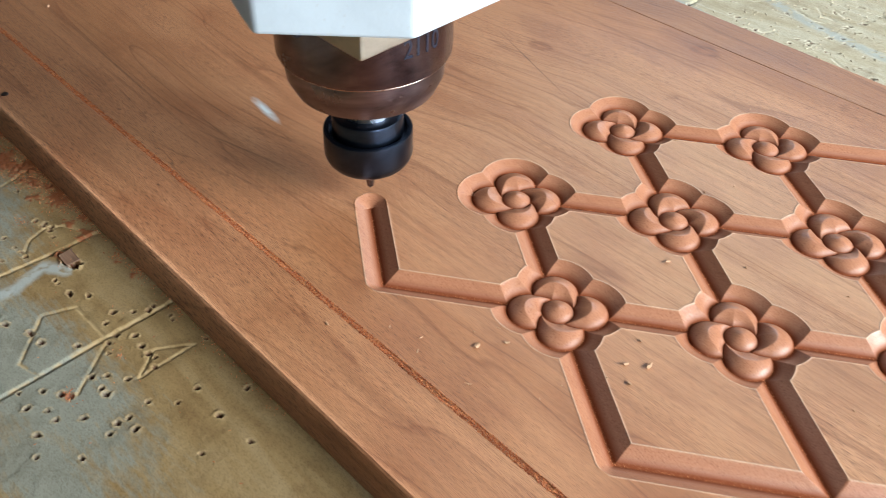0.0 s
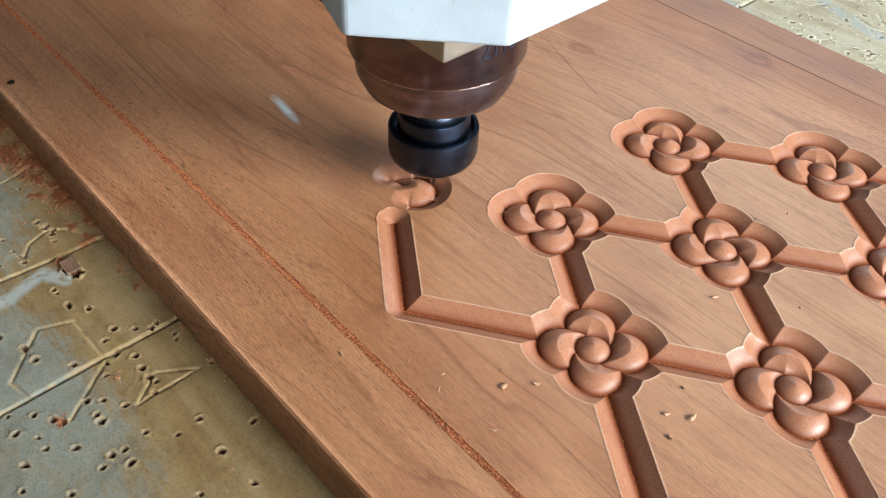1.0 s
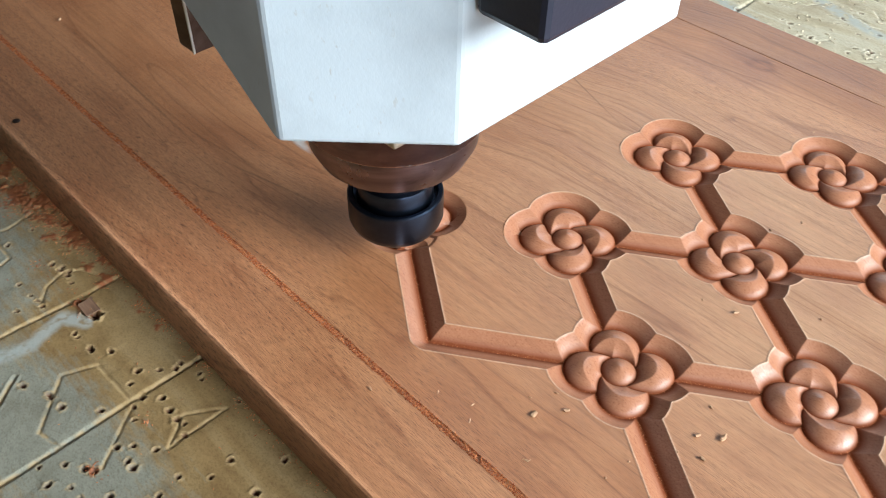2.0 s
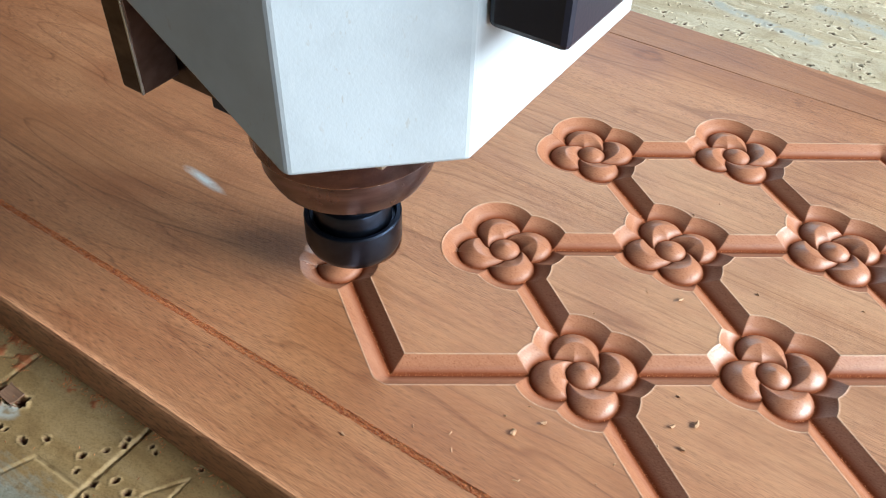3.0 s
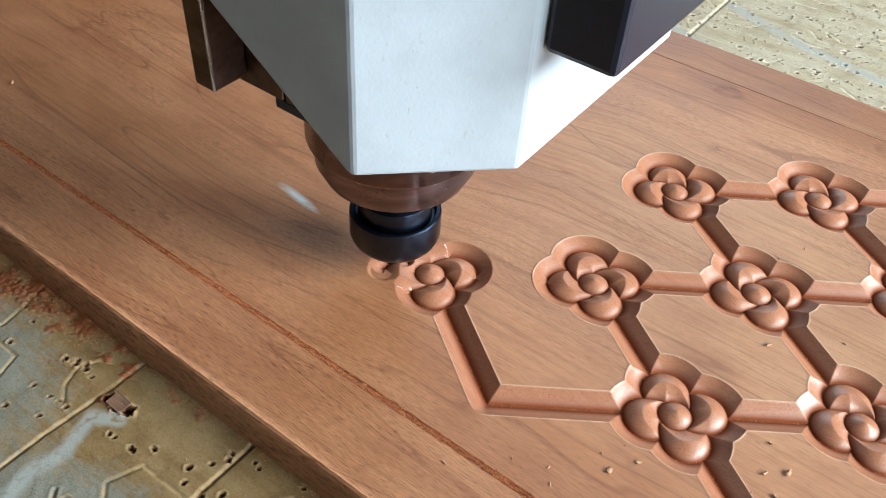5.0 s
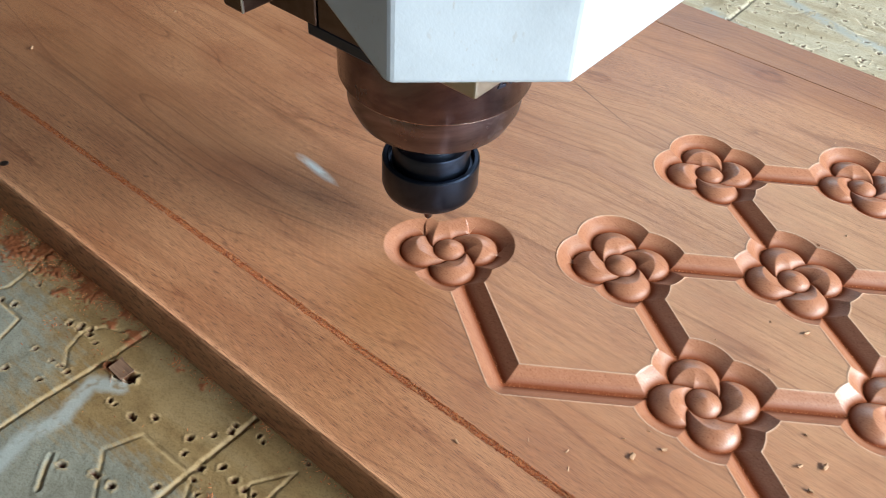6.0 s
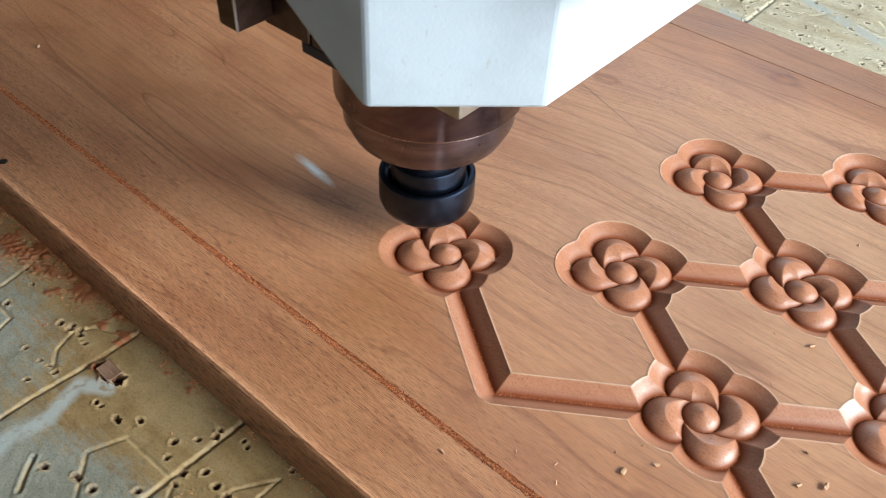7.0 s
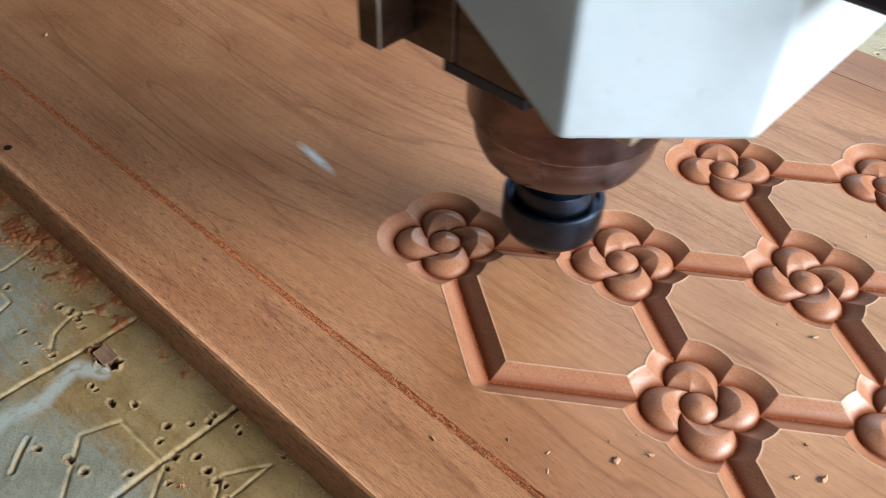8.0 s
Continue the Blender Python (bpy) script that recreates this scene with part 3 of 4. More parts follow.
    far_lines = [(0.0018, 0.0012, [(-0.0820, 0.37), (-0.0812, 0.60)])]
    for k in range(60):
        x, y, a, n = rng.uniform(-0.1, 0.4), rng.uniform(0.40, 0.60), rng.uniform(-0.9, 0.3), rng.uniform(0.015, 0.05)
        far_lines.append((rng.uniform(0.0007, 0.0012), 0.0007, [(x, y), (x + n * math.cos(a) * 0.6, y + n * math.sin(a) * 0.6), (x + n * math.cos(a + 0.3), y + n * math.sin(a + 0.3))]))
    far_stripes = [(0.005, [(-0.0746, 0.480), (-0.0452, 0.4691), (-0.0021, 0.4544), (0.06, 0.446)]), (0.006, [(0.05, 0.50), (0.12, 0.485), (0.22, 0.50)]), (0.004, [(-0.10, 0.415), (-0.06, 0.405)])]
    fine("far_sheet", -0.3, 0.5, 0.36, 0.70, 0.0011, far_lines, far, far_stripes, [], M_BED_FAR)
    bm = bmesh.new()
    box(bm, -1.3, 1.1, -0.6, 1.2, BED - 0.03, BED - 0.004)
    for x0, x1, y0, y1 in ((-1.3, -0.42, -0.6, -0.02), (0.14, 1.1, -0.6, -0.02), (-0.42, 0.14, -0.6, -0.24), (-1.3, 1.1, -0.02, 0.36),
                           (-1.3, -0.3, 0.36, 1.2), (0.5, 1.1, 0.36, 1.2), (-0.3, 0.5, 0.7, 1.2)):
        box(bm, x0, x1, y0, y1, BED - 0.004, BED)
    part("board", bm, M_BED, top)
    bm = bmesh.new()
    box(bm, -1.3, 1.1, -0.6, 1.2, -0.90, BED - 0.03)
    tagged(part("machine_bed", bm, M_DARK), "dark steel bed of the carving machine", "machine bed", kind="structure")


bed()

# ---- the carved panel ----
X0, Y0, U, V = -0.0033, 0.0256, 0.0680, 0.0475
W, D = 0.0081, 0.0048
RP, RC, OFF, NOTCH = 0.0108, 0.0076, 0.0090, 0.0150


def vertex(i, j):
    return X0 + U * i, Y0 + V * j


def swirl(f):
    """Rows of flowers swirl one way and the other by turns."""
    return 1 if (f[0] - f[1]) % 4 == 2 else -1


def flower_paths():
    """Points along the cutter's lines in one flower about its middle, and what each belongs to: a petal (0 to 3, from +x+y on) or the middle (4)."""
    out, own = [], []
    a = np.linspace(0, 2 * np.pi, 140, endpoint=False)
    out.append(np.c_[RC * np.cos(a), RC * np.sin(a)])
    own.append(np.full(140, 4))
    for k in range(4):
        th = math.pi / 4 + k * math.pi / 2
        cx, cy = OFF * math.copysign(1, math.cos(th)), OFF * math.copysign(1, math.sin(th))
        a = np.linspace(0, 2 * np.pi, 240, endpoint=False)
        p = np.c_[cx + RP * np.cos(a), cy + RP * np.sin(a)]
        ang = np.arctan2(p[:, 1], p[:, 0])
        away = np.abs((ang - th + np.pi) % (2 * np.pi) - np.pi)
        p = p[(away < math.pi / 4) & (np.hypot(p[:, 0], p[:, 1]) > NOTCH - 0.0001)]
        out.append(p)
        own.append(np.full(len(p), k))
        # the swirled parting between two petals
        r = np.linspace(RC, NOTCH, 50)
        bend = radians(30) * (1 - (r - RC) / (NOTCH - RC)) ** 1.3
        b = th + math.pi / 4 + bend
        out.append(np.c_[r * np.cos(b), r * np.sin(b)])
        own.append(np.full(50, (0, 2, 3, 0)[k]))
    return np.concatenate(out), np.concatenate(own)


FLOWER, OWNER = flower_paths()


def inside_flower(X, Y):
    inside = np.hypot(X, Y) < RC
    for sx in (1, -1):
        for sy in (1, -1):
            inside |= np.hypot(X - sx * OFF, Y - sy * OFF) < RP
    return inside | ((np.abs(X) + np.abs(Y)) < NOTCH)


def reach(X, Y, pts):
    """The way from each place to the nearest of the points."""
    d = np.full(X.shape, 1.0)
    for k in range(0, len(pts), 60):
        c = pts[k:k + 60]
        d = np.minimum(d, np.sqrt(((X[..., None] - c[:, 0]) ** 2 + (Y[..., None] - c[:, 1]) ** 2).min(-1)))
    return d


def dome(d):
    k = np.clip(1 - d / 0.0088, 0, 1)
    return -D * (0.62 * (1 - np.sqrt(1 - k ** 2)) + 0.38 * k)


def flower_depth(X, Y, burr=1.0, turn=1):
    """The flower's carved height at points about its middle; turn -1 swirls it the other way round."""
    d = reach(X, turn * Y, FLOWER)
    return np.where(inside_flower(X, Y), dome(d), wall(d, burr))


def wall(d, burr=1.0):
    """The groove's wall with a slight burr along its rim."""
    k = np.clip(1 - d / W, 0, 1)
    return -D * (0.86 * k + 0.14 * k ** 2) + burr * 0.00030 * np.exp(-((d - W - 0.0002) / 0.00028) ** 2)


def line_depth(X, Y, a, b, burr=1.0):
    dx, dy = b[0] - a[0], b[1] - a[1]
    t = np.clip(((X - a[0]) * dx + (Y - a[1]) * dy) / (dx * dx + dy * dy), 0, 1)
    d = np.hypot(X - a[0] - t * dx, Y - a[1] - t * dy)
    return wall(d, burr)


FLOWERS = [(i, j) for j in range(1, 6) for i in range(-1, 6) if (i + j) % 2 == 0 and (i >= 0 or j == 1) and (i, j) != (3, 1)]
CORNERS = [(0, 0), (2, 0), (3, 1), (4, 0), (2, 6), (4, 6)]
EDGES = []
for p in FLOWERS + CORNERS:
    for q in ((p[0] + 1, p[1] + 1), (p[0] + 1, p[1] - 1)):
        if q in FLOWERS or q in CORNERS:
            EDGES.append((p, q))


def edge_line(p, q):
    a, b = np.array(vertex(*p)), np.array(vertex(*q))
    u = (b - a) / np.linalg.norm(b - a)
    return (a + u * (0.0255 if p == (-1, 1) and q == (0, 0) else 0.0225) if p in FLOWERS else a), (b - u * 0.0225 if q in FLOWERS else b)


XS = np.concatenate([np.arange(-0.108, 0.20, 0.0004), np.arange(0.20, 0.395, 0.0008)])
YS = np.arange(0.012, 0.3226, 0.0004)


def deeper(a, b):
    return np.where(np.minimum(a, b) < -0.00001, np.minimum(a, b), np.maximum(a, b))


def carve(xs, ys, flowers, edges):
    z = np.zeros((len(ys), len(xs)))
    X, Y = np.meshgrid(xs, ys)
    for p, q in edges:
        a, b = edge_line(p, q)
        ix = np.where((xs > min(a[0], b[0]) - W) & (xs < max(a[0], b[0]) + W))[0]
        iy = np.where((ys > min(a[1], b[1]) - W) & (ys < max(a[1], b[1]) + W))[0]
        if len(ix) and len(iy):
            s = np.s_[iy[0]:iy[-1] + 1, ix[0]:ix[-1] + 1]
            z[s] = deeper(z[s], line_depth(X[s], Y[s], a, b, 0.0 if p == (-1, 1) and q == (0, 2) else 1.0))
    for f in flowers:
        c = vertex(*f)
        ix, iy = np.where(abs(xs - c[0]) < 0.032)[0], np.where(abs(ys - c[1]) < 0.032)[0]
        if len(ix) and len(iy):
            s = np.s_[iy[0]:iy[-1] + 1, ix[0]:ix[-1] + 1]
            own = flower_depth(X[s] - c[0], Y[s] - c[1], 0.0 if f == (-1, 1) else 1.0, swirl(f))
            z[s] = np.where(inside_flower(X[s] - c[0], Y[s] - c[1]) & (f != (-1, 1)), own, deeper(z[s], own))
    return z


PX0, PX1, PY0, PY1 = -0.76, 0.415, -0.0440, 0.3792
SCRIBE = -0.0028
panel = empty("carved_panel")
tagged(panel, "reddish hardwood panel with half-carved flower lattice", "wood panel")


def joint_y(x):
    return 0.3419 + 0.010 * x


def build_panel():
    z = carve(XS, YS, FLOWERS, EDGES)
    # dust and painted crease shade both grow with the depth of the cut
    sheet("carved_field", XS, YS, z, M_WOOD, panel, (("cut", np.clip(-z / 0.0003, 0, 1)), ("dust_shade", np.clip((-z / D - 0.42) / 0.45, 0, 1) ** 1.2 * 0.95), ("rim", np.clip(z / 0.00022, 0, 1) * 0.5)))
    g = 0.0016
    x0, x1, y0, y1 = XS[0], XS[-1], YS[0], YS[-1]
    bm = bmesh.new()

    def quad(*p):
        bm.faces.new([bm.verts.new(c) for c in p])

    def flat(ax, bx, ay, by, zz=0.0):
        quad((ax, ay, zz), (bx, ay, zz), (bx, by, zz), (ax, by, zz))

    flat(PX0, x0, SCRIBE + 1.4 * g, y1), flat(x1, PX1, SCRIBE + 1.4 * g, y1), flat(x0, x1, SCRIBE + 1.4 * g, y0)
    quad((PX0, y1, 0), (PX1, y1, 0), (PX1, joint_y(PX1) - 0.0004, 0), (PX0, joint_y(PX0) - 0.0004, 0))
    e = 0.0013
    # the scribed channel along the near edge, its lips ragged
    n = int((PX1 - PX0) / 0.0012)
    wx = np.linspace(PX0, PX1, n + 1)
    rng = np.random.default_rng(31)
    lips = [SCRIBE + side * (g + rng.normal(0, 0.00012, n + 1) + 0.00015 * np.sin(wx * 530 + side)) for side in (-1, 1)]
    for k in range(n):
        a, b = wx[k], wx[k + 1]
        lo, hi = SCRIBE - 0.6 * g, SCRIBE + 0.6 * g
        quad((a, SCRIBE - 1.4 * g, 0), (b, SCRIBE - 1.4 * g, 0), (b, lips[0][k + 1], 0), (a, lips[0][k], 0))
        quad((a, lips[0][k], 0), (b, lips[0][k + 1], 0), (b, lo, -0.0011), (a, lo, -0.0011))
        quad((a, lo, -0.0011), (b, lo, -0.0011), (b, hi, -0.0011), (a, hi, -0.0011))
        quad((a, hi, -0.0011), (b, hi, -0.0011), (b, lips[1][k + 1], 0), (a, lips[1][k], 0))
        quad((a, lips[1][k], 0), (b, lips[1][k + 1], 0), (b, SCRIBE + 1.4 * g, 0), (a, SCRIBE + 1.4 * g, 0))
    # worn arris, leaning side, ends and underside
    n = int((PX1 - PX0) / 0.003)
    wx = np.linspace(PX0, PX1, n + 1)
    wy = 0.00004 * np.sin(wx * 61) + 0.00004 * np.sin(wx * 217 + 1)
    for k in range(n):
        a, b, ya, yb = wx[k], wx[k + 1], wy[k], wy[k + 1]
        quad((a, SCRIBE - 1.4 * g, 0), (a, PY0 + e + ya, 0), (b, PY0 + e + yb, 0), (b, SCRIBE - 1.4 * g, 0))
        quad((a, PY0 + e + ya, 0), (a, PY0 + 0.0003, -0.0010), (b, PY0 + 0.0003, -0.0010), (b, PY0 + e + yb, 0))
        quad((a, PY0 + 0.0003, -0.0010), (a, PY0 - 0.0034, BED), (b, PY0 - 0.0034, BED), (b, PY0 + 0.0003, -0.0010))
    quad((PX0, PY0, BED), (PX0, PY0, -0.001), (PX0, joint_y(PX0) - 0.0004, 0), (PX0, joint_y(PX0) - 0.0004, BED))
    quad((PX1, PY0, BED), (PX1, joint_y(PX1) - 0.0004, BED), (PX1, joint_y(PX1) - 0.0004, 0), (PX1, PY0, -0.001))
    quad((PX0, PY0, BED), (PX0, joint_y(PX0) - 0.0004, BED), (PX1, joint_y(PX1) - 0.0004, BED), (PX1, PY0, BED))
    quad((PX0, joint_y(PX0) - 0.0004, BED), (PX0, joint_y(PX0) - 0.0004, 0), (PX1, joint_y(PX1) - 0.0004, 0), (PX1, joint_y(PX1) - 0.0004, BED))
    part("board", bm, M_WOOD, panel)
    bm = prism([(PX0, joint_y(PX0) + 0.0004), (PX1, joint_y(PX1) + 0.0004), (PX1, PY1), (PX0, PY1)], BED, -0.0002, 0.0008)
    part("edge_board", bm, M_WOOD_EDGE, panel, "darker glued-on edge board")


build_panel()

# ---- wood that the cutter takes away while it works ----
LAST = (-1, 1)


def tool_at(t):
    ts = [r[0] for r in TOOL]
    return [float(np.interp(t, ts, [r[k] for r in TOOL])) for k in (1, 2, 3)]


def build_uncut():
    """The wood that is still uncut at the start, in pieces: what the cutter takes away in each tenth of a second."""
    new_edge, old_edge = ((-1, 1), (0, 2)), ((-1, 1), (0, 0))
    c = vertex(*LAST)
    xs = np.arange(c[0] - 0.0310, c[0] + 0.0640, 0.0005)
    ys = np.arange(c[1] - 0.0310, c[1] + 0.0560, 0.0005)
    X, Y = np.meshgrid(xs, ys)
    inside = inside_flower(X - c[0], Y - c[1])
    now = carve(xs, ys, [f for f in FLOWERS if f != LAST], [e for e in EDGES if e != new_edge])
    # when the cutter comes to each point of its lines
    spans = {0: (0.35, 1.35), 3: (1.75, 3.25), 4: (0.6, 4.35), 2: (4.75, 5.95), 1: (6.25, 7.40)}
    steps = np.arange(0.3, 7.6, 0.02)
    way = np.array([tool_at(t) for t in steps])
    times = np.zeros(len(FLOWER))
    for k, p in enumerate(FLOWER + np.array(c)):
        lo, hi = spans[OWNER[k]]
        use = (steps >= lo) & (steps <= hi) & (way[:, 2] < 0.0165)
        d = np.hypot(way[use, 0] - p[0], way[use, 1] - p[1])
        near = np.where(d < max(0.0045, d.min() + 0.0005))[0]
        times[k] = steps[use][near[0]]
    a, b = edge_line(*new_edge)
    f = np.linspace(0, 1, 90)
    line = a + (b - a) * f[:, None]
    pts = np.concatenate([FLOWER + np.array(c), line])
    times = np.concatenate([times, 7.86 + 0.20 * f])
    idx = np.arange(X.size).reshape(X.shape)
    made = []
    for k in range(3, 84):
        pick = (times >= k * 0.1 - 1e-6) & (times < k * 0.1 + 0.1 - 1e-6)
        if not pick.any():
            continue
        d = reach(X, Y, pts[pick])
        after = now.copy()
        cutz = np.where(inside & (times[pick].min() < 7.6), dome(d), wall(d))
        after = np.where(cutz < -0.00001, np.minimum(now, cutz), now)
        drop = now - after > 0.00002
        m = drop[:-1, :-1] | drop[1:, :-1] | drop[:-1, 1:] | drop[1:, 1:]
        iy, ix = np.where(m)
        if not len(iy):
            continue
        q = np.stack([idx[iy, ix], idx[iy, ix + 1], idx[iy + 1, ix + 1], idx[iy + 1, ix]], -1)
        used, inv = np.unique(q, return_inverse=True)
        q, n = inv.reshape(-1, 4), len(used)
        rim = {}
        for e0 in range(4):
            for p0, p1 in zip(q[:, e0].tolist(), q[:, (e0 + 1) % 4].tolist()):
                if (p1, p0) in rim:
                    del rim[(p1, p0)]
                else:
                    rim[(p0, p1)] = 1
        gx, gy = X.ravel()[used], Y.ravel()[used]
        top, low = now.ravel()[used], after.ravel()[used]
        co = np.concatenate([np.c_[gx, gy, top + 0.00003], np.c_[gx, gy, low - 0.0003]])
        fs = q.tolist() + (q[:, ::-1] + n).tolist() + [(p1, p0, p0 + n, p1 + n) for p0, p1 in rim]
        me = bpy.data.meshes.new("uncut_wood")
        me.from_pydata(co.tolist(), [], fs)
        at = me.attributes.new("cut", "FLOAT", "POINT")
        at.data.foreach_set("value", np.clip(np.concatenate([-top, -low]) / 0.0003, 0, 1).astype(np.float32))
        made.append((k * 0.1 + 0.05, link_mesh("uncut_wood", me, M_WOOD, panel, smooth=False)))
        now = after
    return made


UNCUT = build_uncut()

# ---- the spindle ----
spindle = empty("router_spindle")
tagged(spindle, "carving spindle with bronzed nose, black collet nut and white cover", "router spindle")


def build_spindle():
    part("nose", lathe([(0.020, 0.0450), (0.0300, 0.0435), (0.0335, 0.0450), (0.0368, 0.0520), (0.0378, 0.0622), (0.0378, 0.0636)], 96), M_NOSE, spindle, "worn lighter bronze nose", smooth=True)
    part("body", lathe([(0.0380, 0.0632), (0.0398, 0.0636), (0.0404, 0.0650), (0.0404, 0.118)], 96), M_BROWN, spindle, smooth=True)
    # a thin ring whose lighter colour paints the light caught on this edge
    part("rim_glint", lathe([(0.0376, 0.0618), (0.0386, 0.0622), (0.0390, 0.0629), (0.0386, 0.0635), (0.0376, 0.0637)], 96), M_RIM, spindle, "bright rim of the nose, the glint on it put into its colour", True)
    part("shaft", lathe([(0.0125, 0.026), (0.0125, 0.034), (0.0155, 0.0345), (0.0155, 0.046)]), M_STEEL, spindle, smooth=True)
    nut = part("collet_nut", lathe([(0.006, 0.0), (0.0180, 0.0), (0.0198, 0.0008), (0.0212, 0.0026), (0.0222, 0.0056), (0.0222, 0.0182), (0.0220, 0.0190), (0.0214, 0.0195), (0.0199, 0.0195), (0.0194, 0.0190),
                              (0.0190, 0.0165), (0.0178, 0.0165), (0.0176, 0.0268), (0.0172, 0.0278), (0.0160, 0.0284), (0.0125, 0.0286)], 96), M_NUT, spindle, "black oxide collet nut", True)
    part("cutter", lathe([(0.0002, -0.0194), (0.0018, -0.0174), (0.0021, -0.0140), (0.0024, 0.0060)], 32), M_DARK, nut, "steel vee cutter")
    SX, SY, SZ = -0.0077, 0.0008, -0.0005
    out = [(-0.030 + SX, -0.0916 + SY), (0.0636 + SX, -0.0916 + SY), (0.0999 + SX, -0.0563 + SY), (0.0999 + SX, 0.052 + SY), (-0.030 + SX, 0.052 + SY)]
    bm = prism(out, 0.1235 + SZ, 0.40)
    cutted = bmesh.ops.bisect_plane(bm, geom=list(bm.verts) + list(bm.edges) + list(bm.faces), plane_co=(0.0610 + SX, 0, 0.1235 + SZ), plane_no=(-0.70, 0, -1), clear_outer=True)
    bmesh.ops.holes_fill(bm, edges=[e for e in bm.edges if e.is_boundary], sides=0)
    bmesh.ops.recalc_face_normals(bm, faces=bm.faces)
    bmesh.ops.bevel(bm, geom=list(bm.edges), offset=0.0012, segments=2, affect="EDGES", profile=0.5)
    part("cover", bm, M_WHITE, spindle, "white painted cover")
    bm = bmesh.new()
    box(bm, 0.0194, 0.0534, -0.0459, 0.0423, 0.0947, 0.1820, 0.0010)
    part("clamp", bm, M_ALU, spindle, "raw aluminium clamp block")
    bm = bmesh.new()
    box(bm, -0.0275, 0.0110, -0.0445, 0.0427, 0.0868, 0.0922, 0.0008)
    part("flange", bm, M_BLACK, spindle, "black flange under the clamp")
    # the clamp's left half, its shade painted in by the darker steel
    bm = bmesh.new()
    box(bm, -0.0217, 0.0198, -0.0444, 0.0432, 0.0915, 0.1790, 0.0008)
    part("clamp_shade_half", bm, M_DARK, spindle, "left half of the clamp, its shade put into a dark steel")
    bm = bmesh.new()
    box(bm, -0.0477, -0.0222, -0.0452, 0.0440, 0.0920, 0.3590, 0.0008)
    part("backing_plate", bm, M_DARK, spindle, "dark bronzed backing plate")
    bm = bmesh.new()
    box(bm, -0.0517, -0.0404, -0.0634, -0.0456, 0.0969, 0.3590, 0.0012)
    part("bracket", bm, M_DARK, spindle, "dark steel bracket with a worn bright edge")
    bm = bmesh.new()
    box(bm, 0.0926, 0.1155, -0.0517, 0.0468, 0.1631, 0.2995, 0.0020)
    part("connector_box", bm, M_BLACK, spindle, "black plastic box on the cover")
    bm = bmesh.new()
    box(bm, -0.0409, -0.0400, -0.0638, -0.0628, 0.0975, 0.3590, 0.0002)
    part("worn_edge", bm, M_STEEL, spindle, "worn bright steel edge")
    # the number stamped round the body, each digit bent to its curve
    for k, digit in enumerate("2110"):
        font = bpy.data.curves.new("digit", "FONT")
        font.body, font.size, font.extrude, font.align_x = digit, 0.0125, 0.0003, "CENTER"
        shape = bpy.data.objects.new("digit", font)
        scene.collection.objects.link(shape)
        me = bpy.data.meshes.new_from_object(shape.evaluated_get(bpy.context.evaluated_depsgraph_get()))
        bpy.data.objects.remove(shape)
        mid = radians(-13 + 7.0 * k)
        for v in me.vertices:
            a, r = mid + 0.75 * v.co.x / 0.0404, 0.0403 + v.co.z
            v.co = (r * math.cos(a), r * math.sin(a), 0.0765 + v.co.y)
        link_mesh("stamped_digit", me, M_BLACK, spindle, "dark stamped digit")


build_spindle()


# ---- dust and crumbs ----
def grains(name, spots, size, mat, label):
    """Many small splinters in one mesh; spots are (x, y, z) places."""
    rng = np.random.default_rng(len(spots))
    co, fs = [], []
    for x, y, z in spots:
        a, n = rng.uniform(0, 6.28), len(co)
        l, w, h = size * rng.uniform(0.5, 1.6), size * rng.uniform(0.25, 0.55), size * rng.uniform(0.25, 0.7)
        u, v = np.array((math.cos(a), math.sin(a), rng.uniform(-0.4, 0.4))) * l, np.array((-math.sin(a), math.cos(a), 0)) * w
        p = np.array((x, y, z))
        for q in (p - u - v * 0.4, p + u * 0.8 - v, p + u + v * 0.5, p - u * 0.7 + v):
            co.append(tuple(q))
        co.append(tuple(p + u * 0.2 + (0, 0, h)))
        fs += [(n + 3, n + 2, n + 1, n), (n, n + 1, n + 4), (n + 1, n + 2, n + 4), (n + 2, n + 3, n + 4), (n + 3, n, n + 4)]
    me = bpy.data.meshes.new(name)
    me.from_pydata(co, [], fs)
    return tagged(link_mesh(name, me, mat), label, "sawdust", kind="stuff")


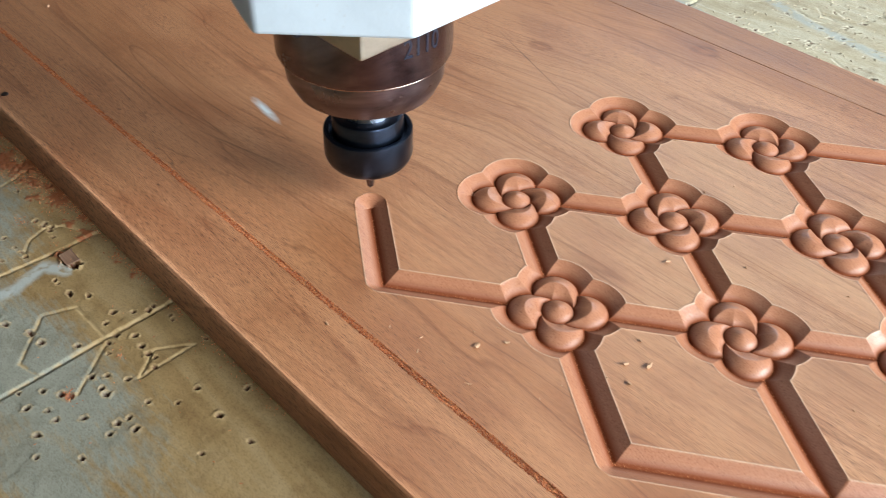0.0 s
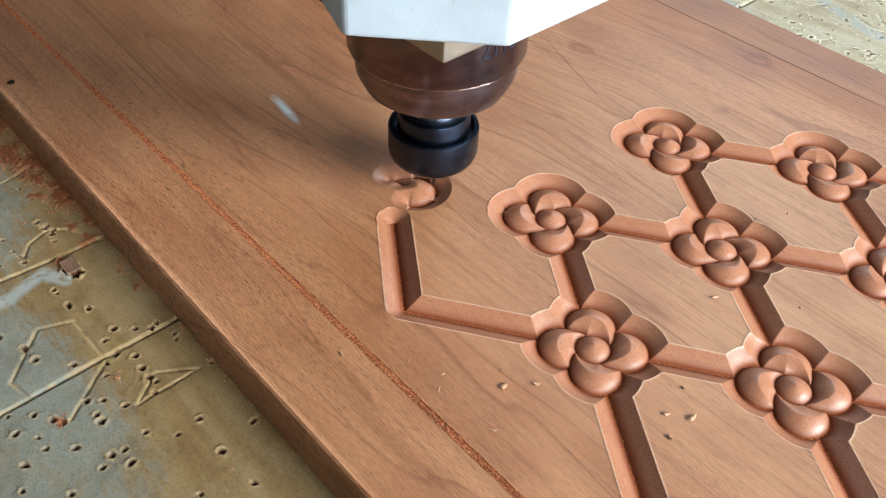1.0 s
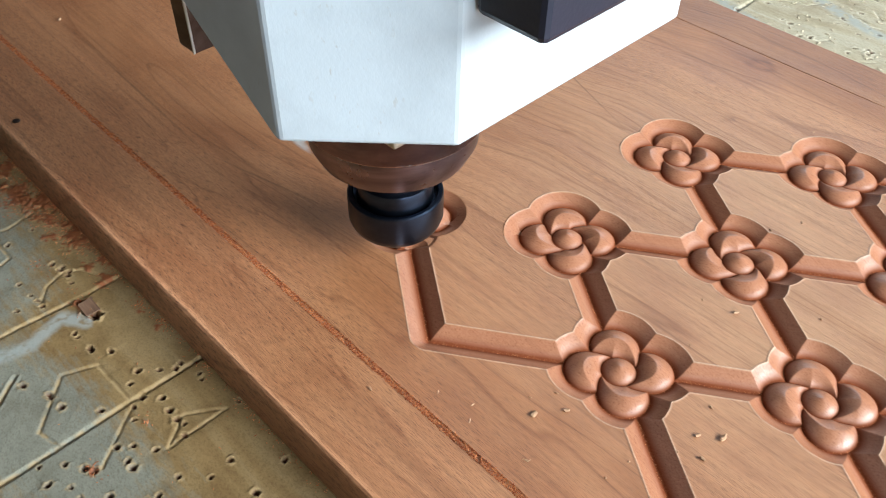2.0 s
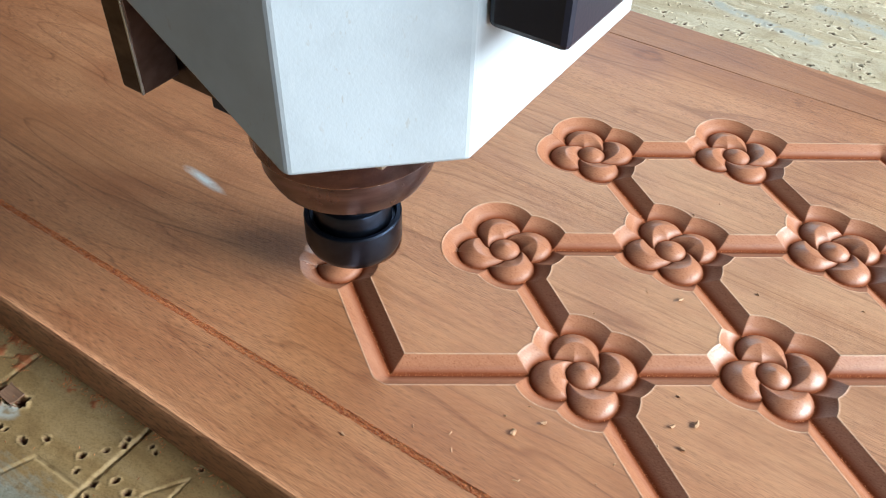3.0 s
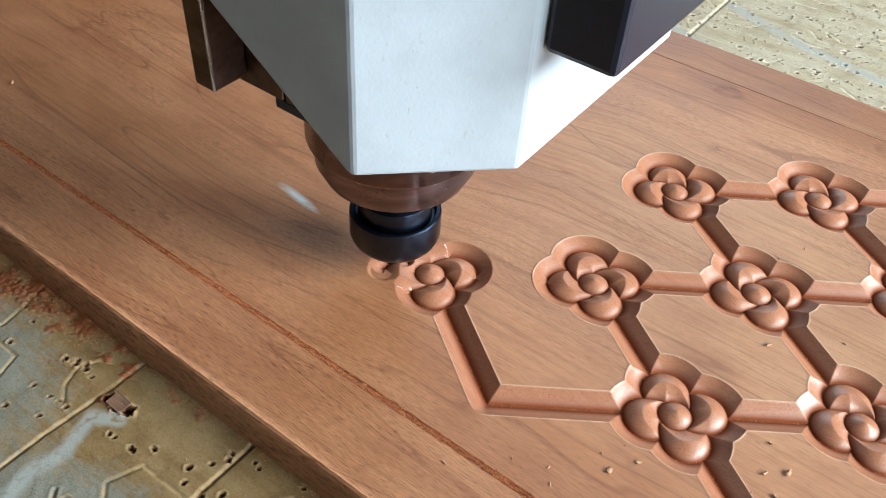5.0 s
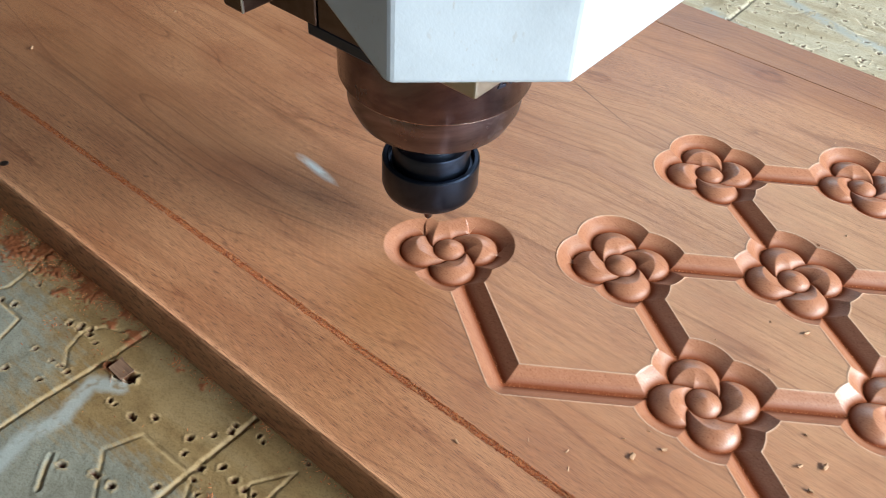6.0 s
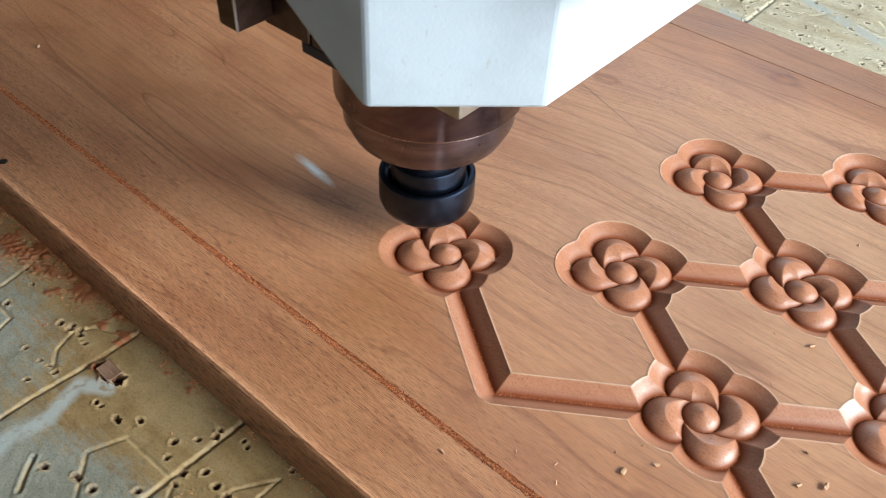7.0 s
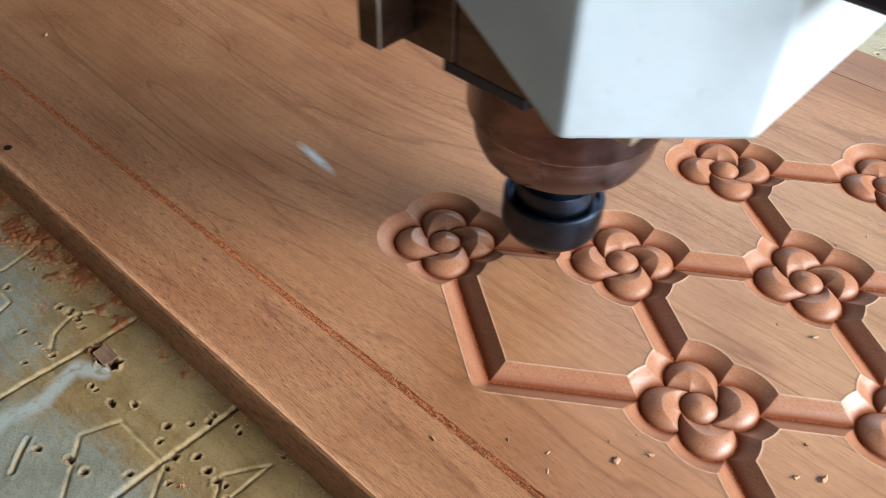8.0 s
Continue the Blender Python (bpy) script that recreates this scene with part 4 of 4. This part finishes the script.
def crumbs():
    rng = np.random.default_rng(9)
    line = [(x, SCRIBE + rng.uniform(-0.0016, 0.0016), -0.0007 + rng.uniform(0, 0.0010)) for x in rng.uniform(-0.62, 0.35, 13000)]
    grains("channel_dust", line, 0.00052, M_DUST, "coarse orange sawdust packed in a scribed channel")
    loose = []
    for k in range(80):
        x, y = rng.uniform(0.02, 0.34), rng.uniform(0.0, 0.30)
        loose.append((x, y))
    keep = []
    for x, y in loose:
        z = carve(np.array([x, x + 0.0001]), np.array([y, y + 0.0001]), FLOWERS, EDGES)[0, 0]
        if z > -0.0001:
            keep.append((x, y, 0.0002))
    grains("wood_crumbs", keep, 0.0008, M_CHIP, "loose reddish wood crumbs on the panel")
    floor = []
    for p, q in EDGES:
        if q == (0, 2) and p == (-1, 1):
            continue
        a, b = edge_line(p, q)
        for k in range(90):
            t = rng.uniform(0, 1)
            n = rng.normal(0, 0.0005, 2)
            floor.append((a[0] + (b[0] - a[0]) * t + n[0], a[1] + (b[1] - a[1]) * t + n[1], -D + 0.0004))
    for f in FLOWERS:
        if f == LAST:
            continue
        c = vertex(*f)
        for k in rng.integers(0, len(FLOWER), 170):
            n = rng.normal(0, 0.0004, 2)
            floor.append((c[0] + FLOWER[k][0] + n[0], c[1] + FLOWER[k][1] + n[1], -D + 0.0004))
    # crumbs on the spoilboard, heaped at the panel's foot and round the drill holes
    below = []
    for cx, cy, r, n in ((-0.188, -0.052, 0.010, 320), (-0.160, -0.048, 0.006, 50), (-0.222, -0.054, 0.014, 520), (-0.265, -0.056, 0.016, 420), (-0.120, -0.052, 0.003, 26), (-0.105, -0.050, 0.003, 26),
                         (-0.0555, -0.1100, 0.003, 30), (-0.140, -0.071, 0.005, 46), (-0.146, -0.058, 0.003, 20), (-0.062, -0.083, 0.003, 16), (-0.178, -0.075, 0.004, 24), (-0.20, -0.10, 0.006, 26)):
        for k in range(n):
            below.append((cx + rng.normal(0, r), min(-0.0478, cy + rng.normal(0, r * 0.45)), BED + 0.0002))
    below += [(rng.uniform(-0.36, 0.02), -0.0478 - rng.exponential(0.0016), BED + 0.0002) for k in range(420)]
    below += [(rng.uniform(-0.36, 0.06), rng.uniform(-0.16, -0.046), BED + 0.0002) for k in range(60)]
    grains("spoilboard_dust", below, 0.00048, M_DUST, "reddish sawdust crumbs scattered on the spoilboard")
    yonder = [(rng.uniform(-0.12, 0.42), rng.uniform(0.388, 0.60), BED + 0.0003) for k in range(1500)]
    grains("pale_crumbs", yonder, 0.0013, M_PALE, "pale plywood splinters scattered on the spoilboard")
    grains("groove_dust", floor, 0.00028, M_DUST, "fine orange sawdust in the carved grooves")


crumbs()


def wood_crumb(x, y, size, seed):
    """One curled chip of wood lying on the panel."""
    rng = np.random.default_rng(seed)
    bm = bmesh.new()
    bmesh.ops.create_icosphere(bm, subdivisions=2, radius=1.0)
    sx, sy, sz = size * rng.uniform(0.8, 1.3), size * rng.uniform(0.45, 0.7), size * rng.uniform(0.3, 0.5)
    lumps = rng.normal(0, 0.16, len(bm.verts))
    for v, k in zip(bm.verts, lumps):
        v.co = Vector((v.co.x * sx, v.co.y * sy, v.co.z * sz + 0.35 * size * v.co.x ** 2)) * (1 + k)
    low = min(v.co.z for v in bm.verts)
    ob = part("wood_crumb", bm, M_CHIP)
    ob.matrix_world = pose(x, y, -low, 0, 0, rng.uniform(0, 180))
    tagged(ob, "small pale wood crumb lying on the carved panel", "wood crumb", "crumbs on the panel")


for k, (x, y) in enumerate(((0.0010, -0.0115), (0.0558, 0.0278), (0.1070, 0.0670), (0.1034, 0.0827), (0.1145, 0.0594), (0.1147, 0.0731), (0.0636, 0.0388), (-0.3853, 0.1166), (-0.3442, 0.1231), (-0.3671, 0.0348), (0.0826, 0.1350), (0.1111, 0.1595))):
    wood_crumb(x, y, (0.0011, 0.0016, 0.0013, 0.0009)[k % 4], k)


def plywood_flake():
    """A torn flake of veneer, curled up beside its hole in the spoilboard."""
    m, nt, b = material("torn_veneer", 0.7)
    n = noise_tex(nt, place(nt, (60, 700, 200), (0, 0, 12)), 1.0, 4, 0.6)
    nt.links.new(ramp(nt, n, [(0.3, (0.07, 0.030, 0.015)), (0.6, (0.17, 0.085, 0.048))]), b.inputs["Base Color"])
    rng = np.random.default_rng(12)
    bm = bmesh.new()
    nx, ny = 9, 6
    rows = []
    for top in (0, 1):
        rows.append([[bm.verts.new((-0.1395 + 0.0085 * u / nx + 0.0007 * rng.normal() * (v in (0, ny)), -0.0730 + 0.0068 * v / ny + 0.0006 * rng.normal() * (u in (0, nx)),
                                    BED + 0.0004 + 0.0011 * (1 - u / nx) ** 2 + 0.0006 * top)) for u in range(nx + 1)] for v in range(ny + 1)])
    for v in range(ny):
        for u in range(nx):
            bm.faces.new((rows[1][v][u], rows[1][v][u + 1], rows[1][v + 1][u + 1], rows[1][v + 1][u]))
            bm.faces.new((rows[0][v][u], rows[0][v + 1][u], rows[0][v + 1][u + 1], rows[0][v][u + 1]))
    ring = [(0, u) for u in range(nx)] + [(v, nx) for v in range(ny)] + [(ny, u) for u in range(nx, 0, -1)] + [(v, 0) for v in range(ny, 0, -1)]
    for (v0, u0), (v1, u1) in zip(ring, ring[1:] + ring[:1]):
        bm.faces.new((rows[0][v0][u0], rows[0][v1][u1], rows[1][v1][u1], rows[1][v0][u0]))
    tagged(part("veneer_flake", bm, m), "torn reddish veneer flake beside a hole in the spoilboard", "veneer flake")


plywood_flake()


def nail():
    bm = lathe([(0.0004, -0.006), (0.0007, -0.0012), (0.0019, -0.0007), (0.0022, 0.0001), (0.0019, 0.0004), (0.0004, 0.0005)], 20)
    ob = part("nail", bm, M_DARK, None, "", True)
    ob.matrix_world = pose(-0.2777, -0.0350, 0)
    tagged(ob, "dark nail head sunk in the panel's near edge", "nail")


nail()


def motions():
    walk(spindle, [(t, pose(x, y, z)) for t, x, y, z in TOOL])
    for t, ob in UNCUT:
        up, down = pose(0, 0, 0), pose(0, 0, -0.0095)
        if t > 7.99:
            walk(ob, [(0.0, up), (8.0, up)])
        elif t > 7.9:
            walk(ob, [(0.0, up), (7.86, up), (8.0, down)])
        else:
            walk(ob, [(0.0, up), (max(0.1, t - 0.07), up), (t + 0.07, down), (8.0, down)])


motions()
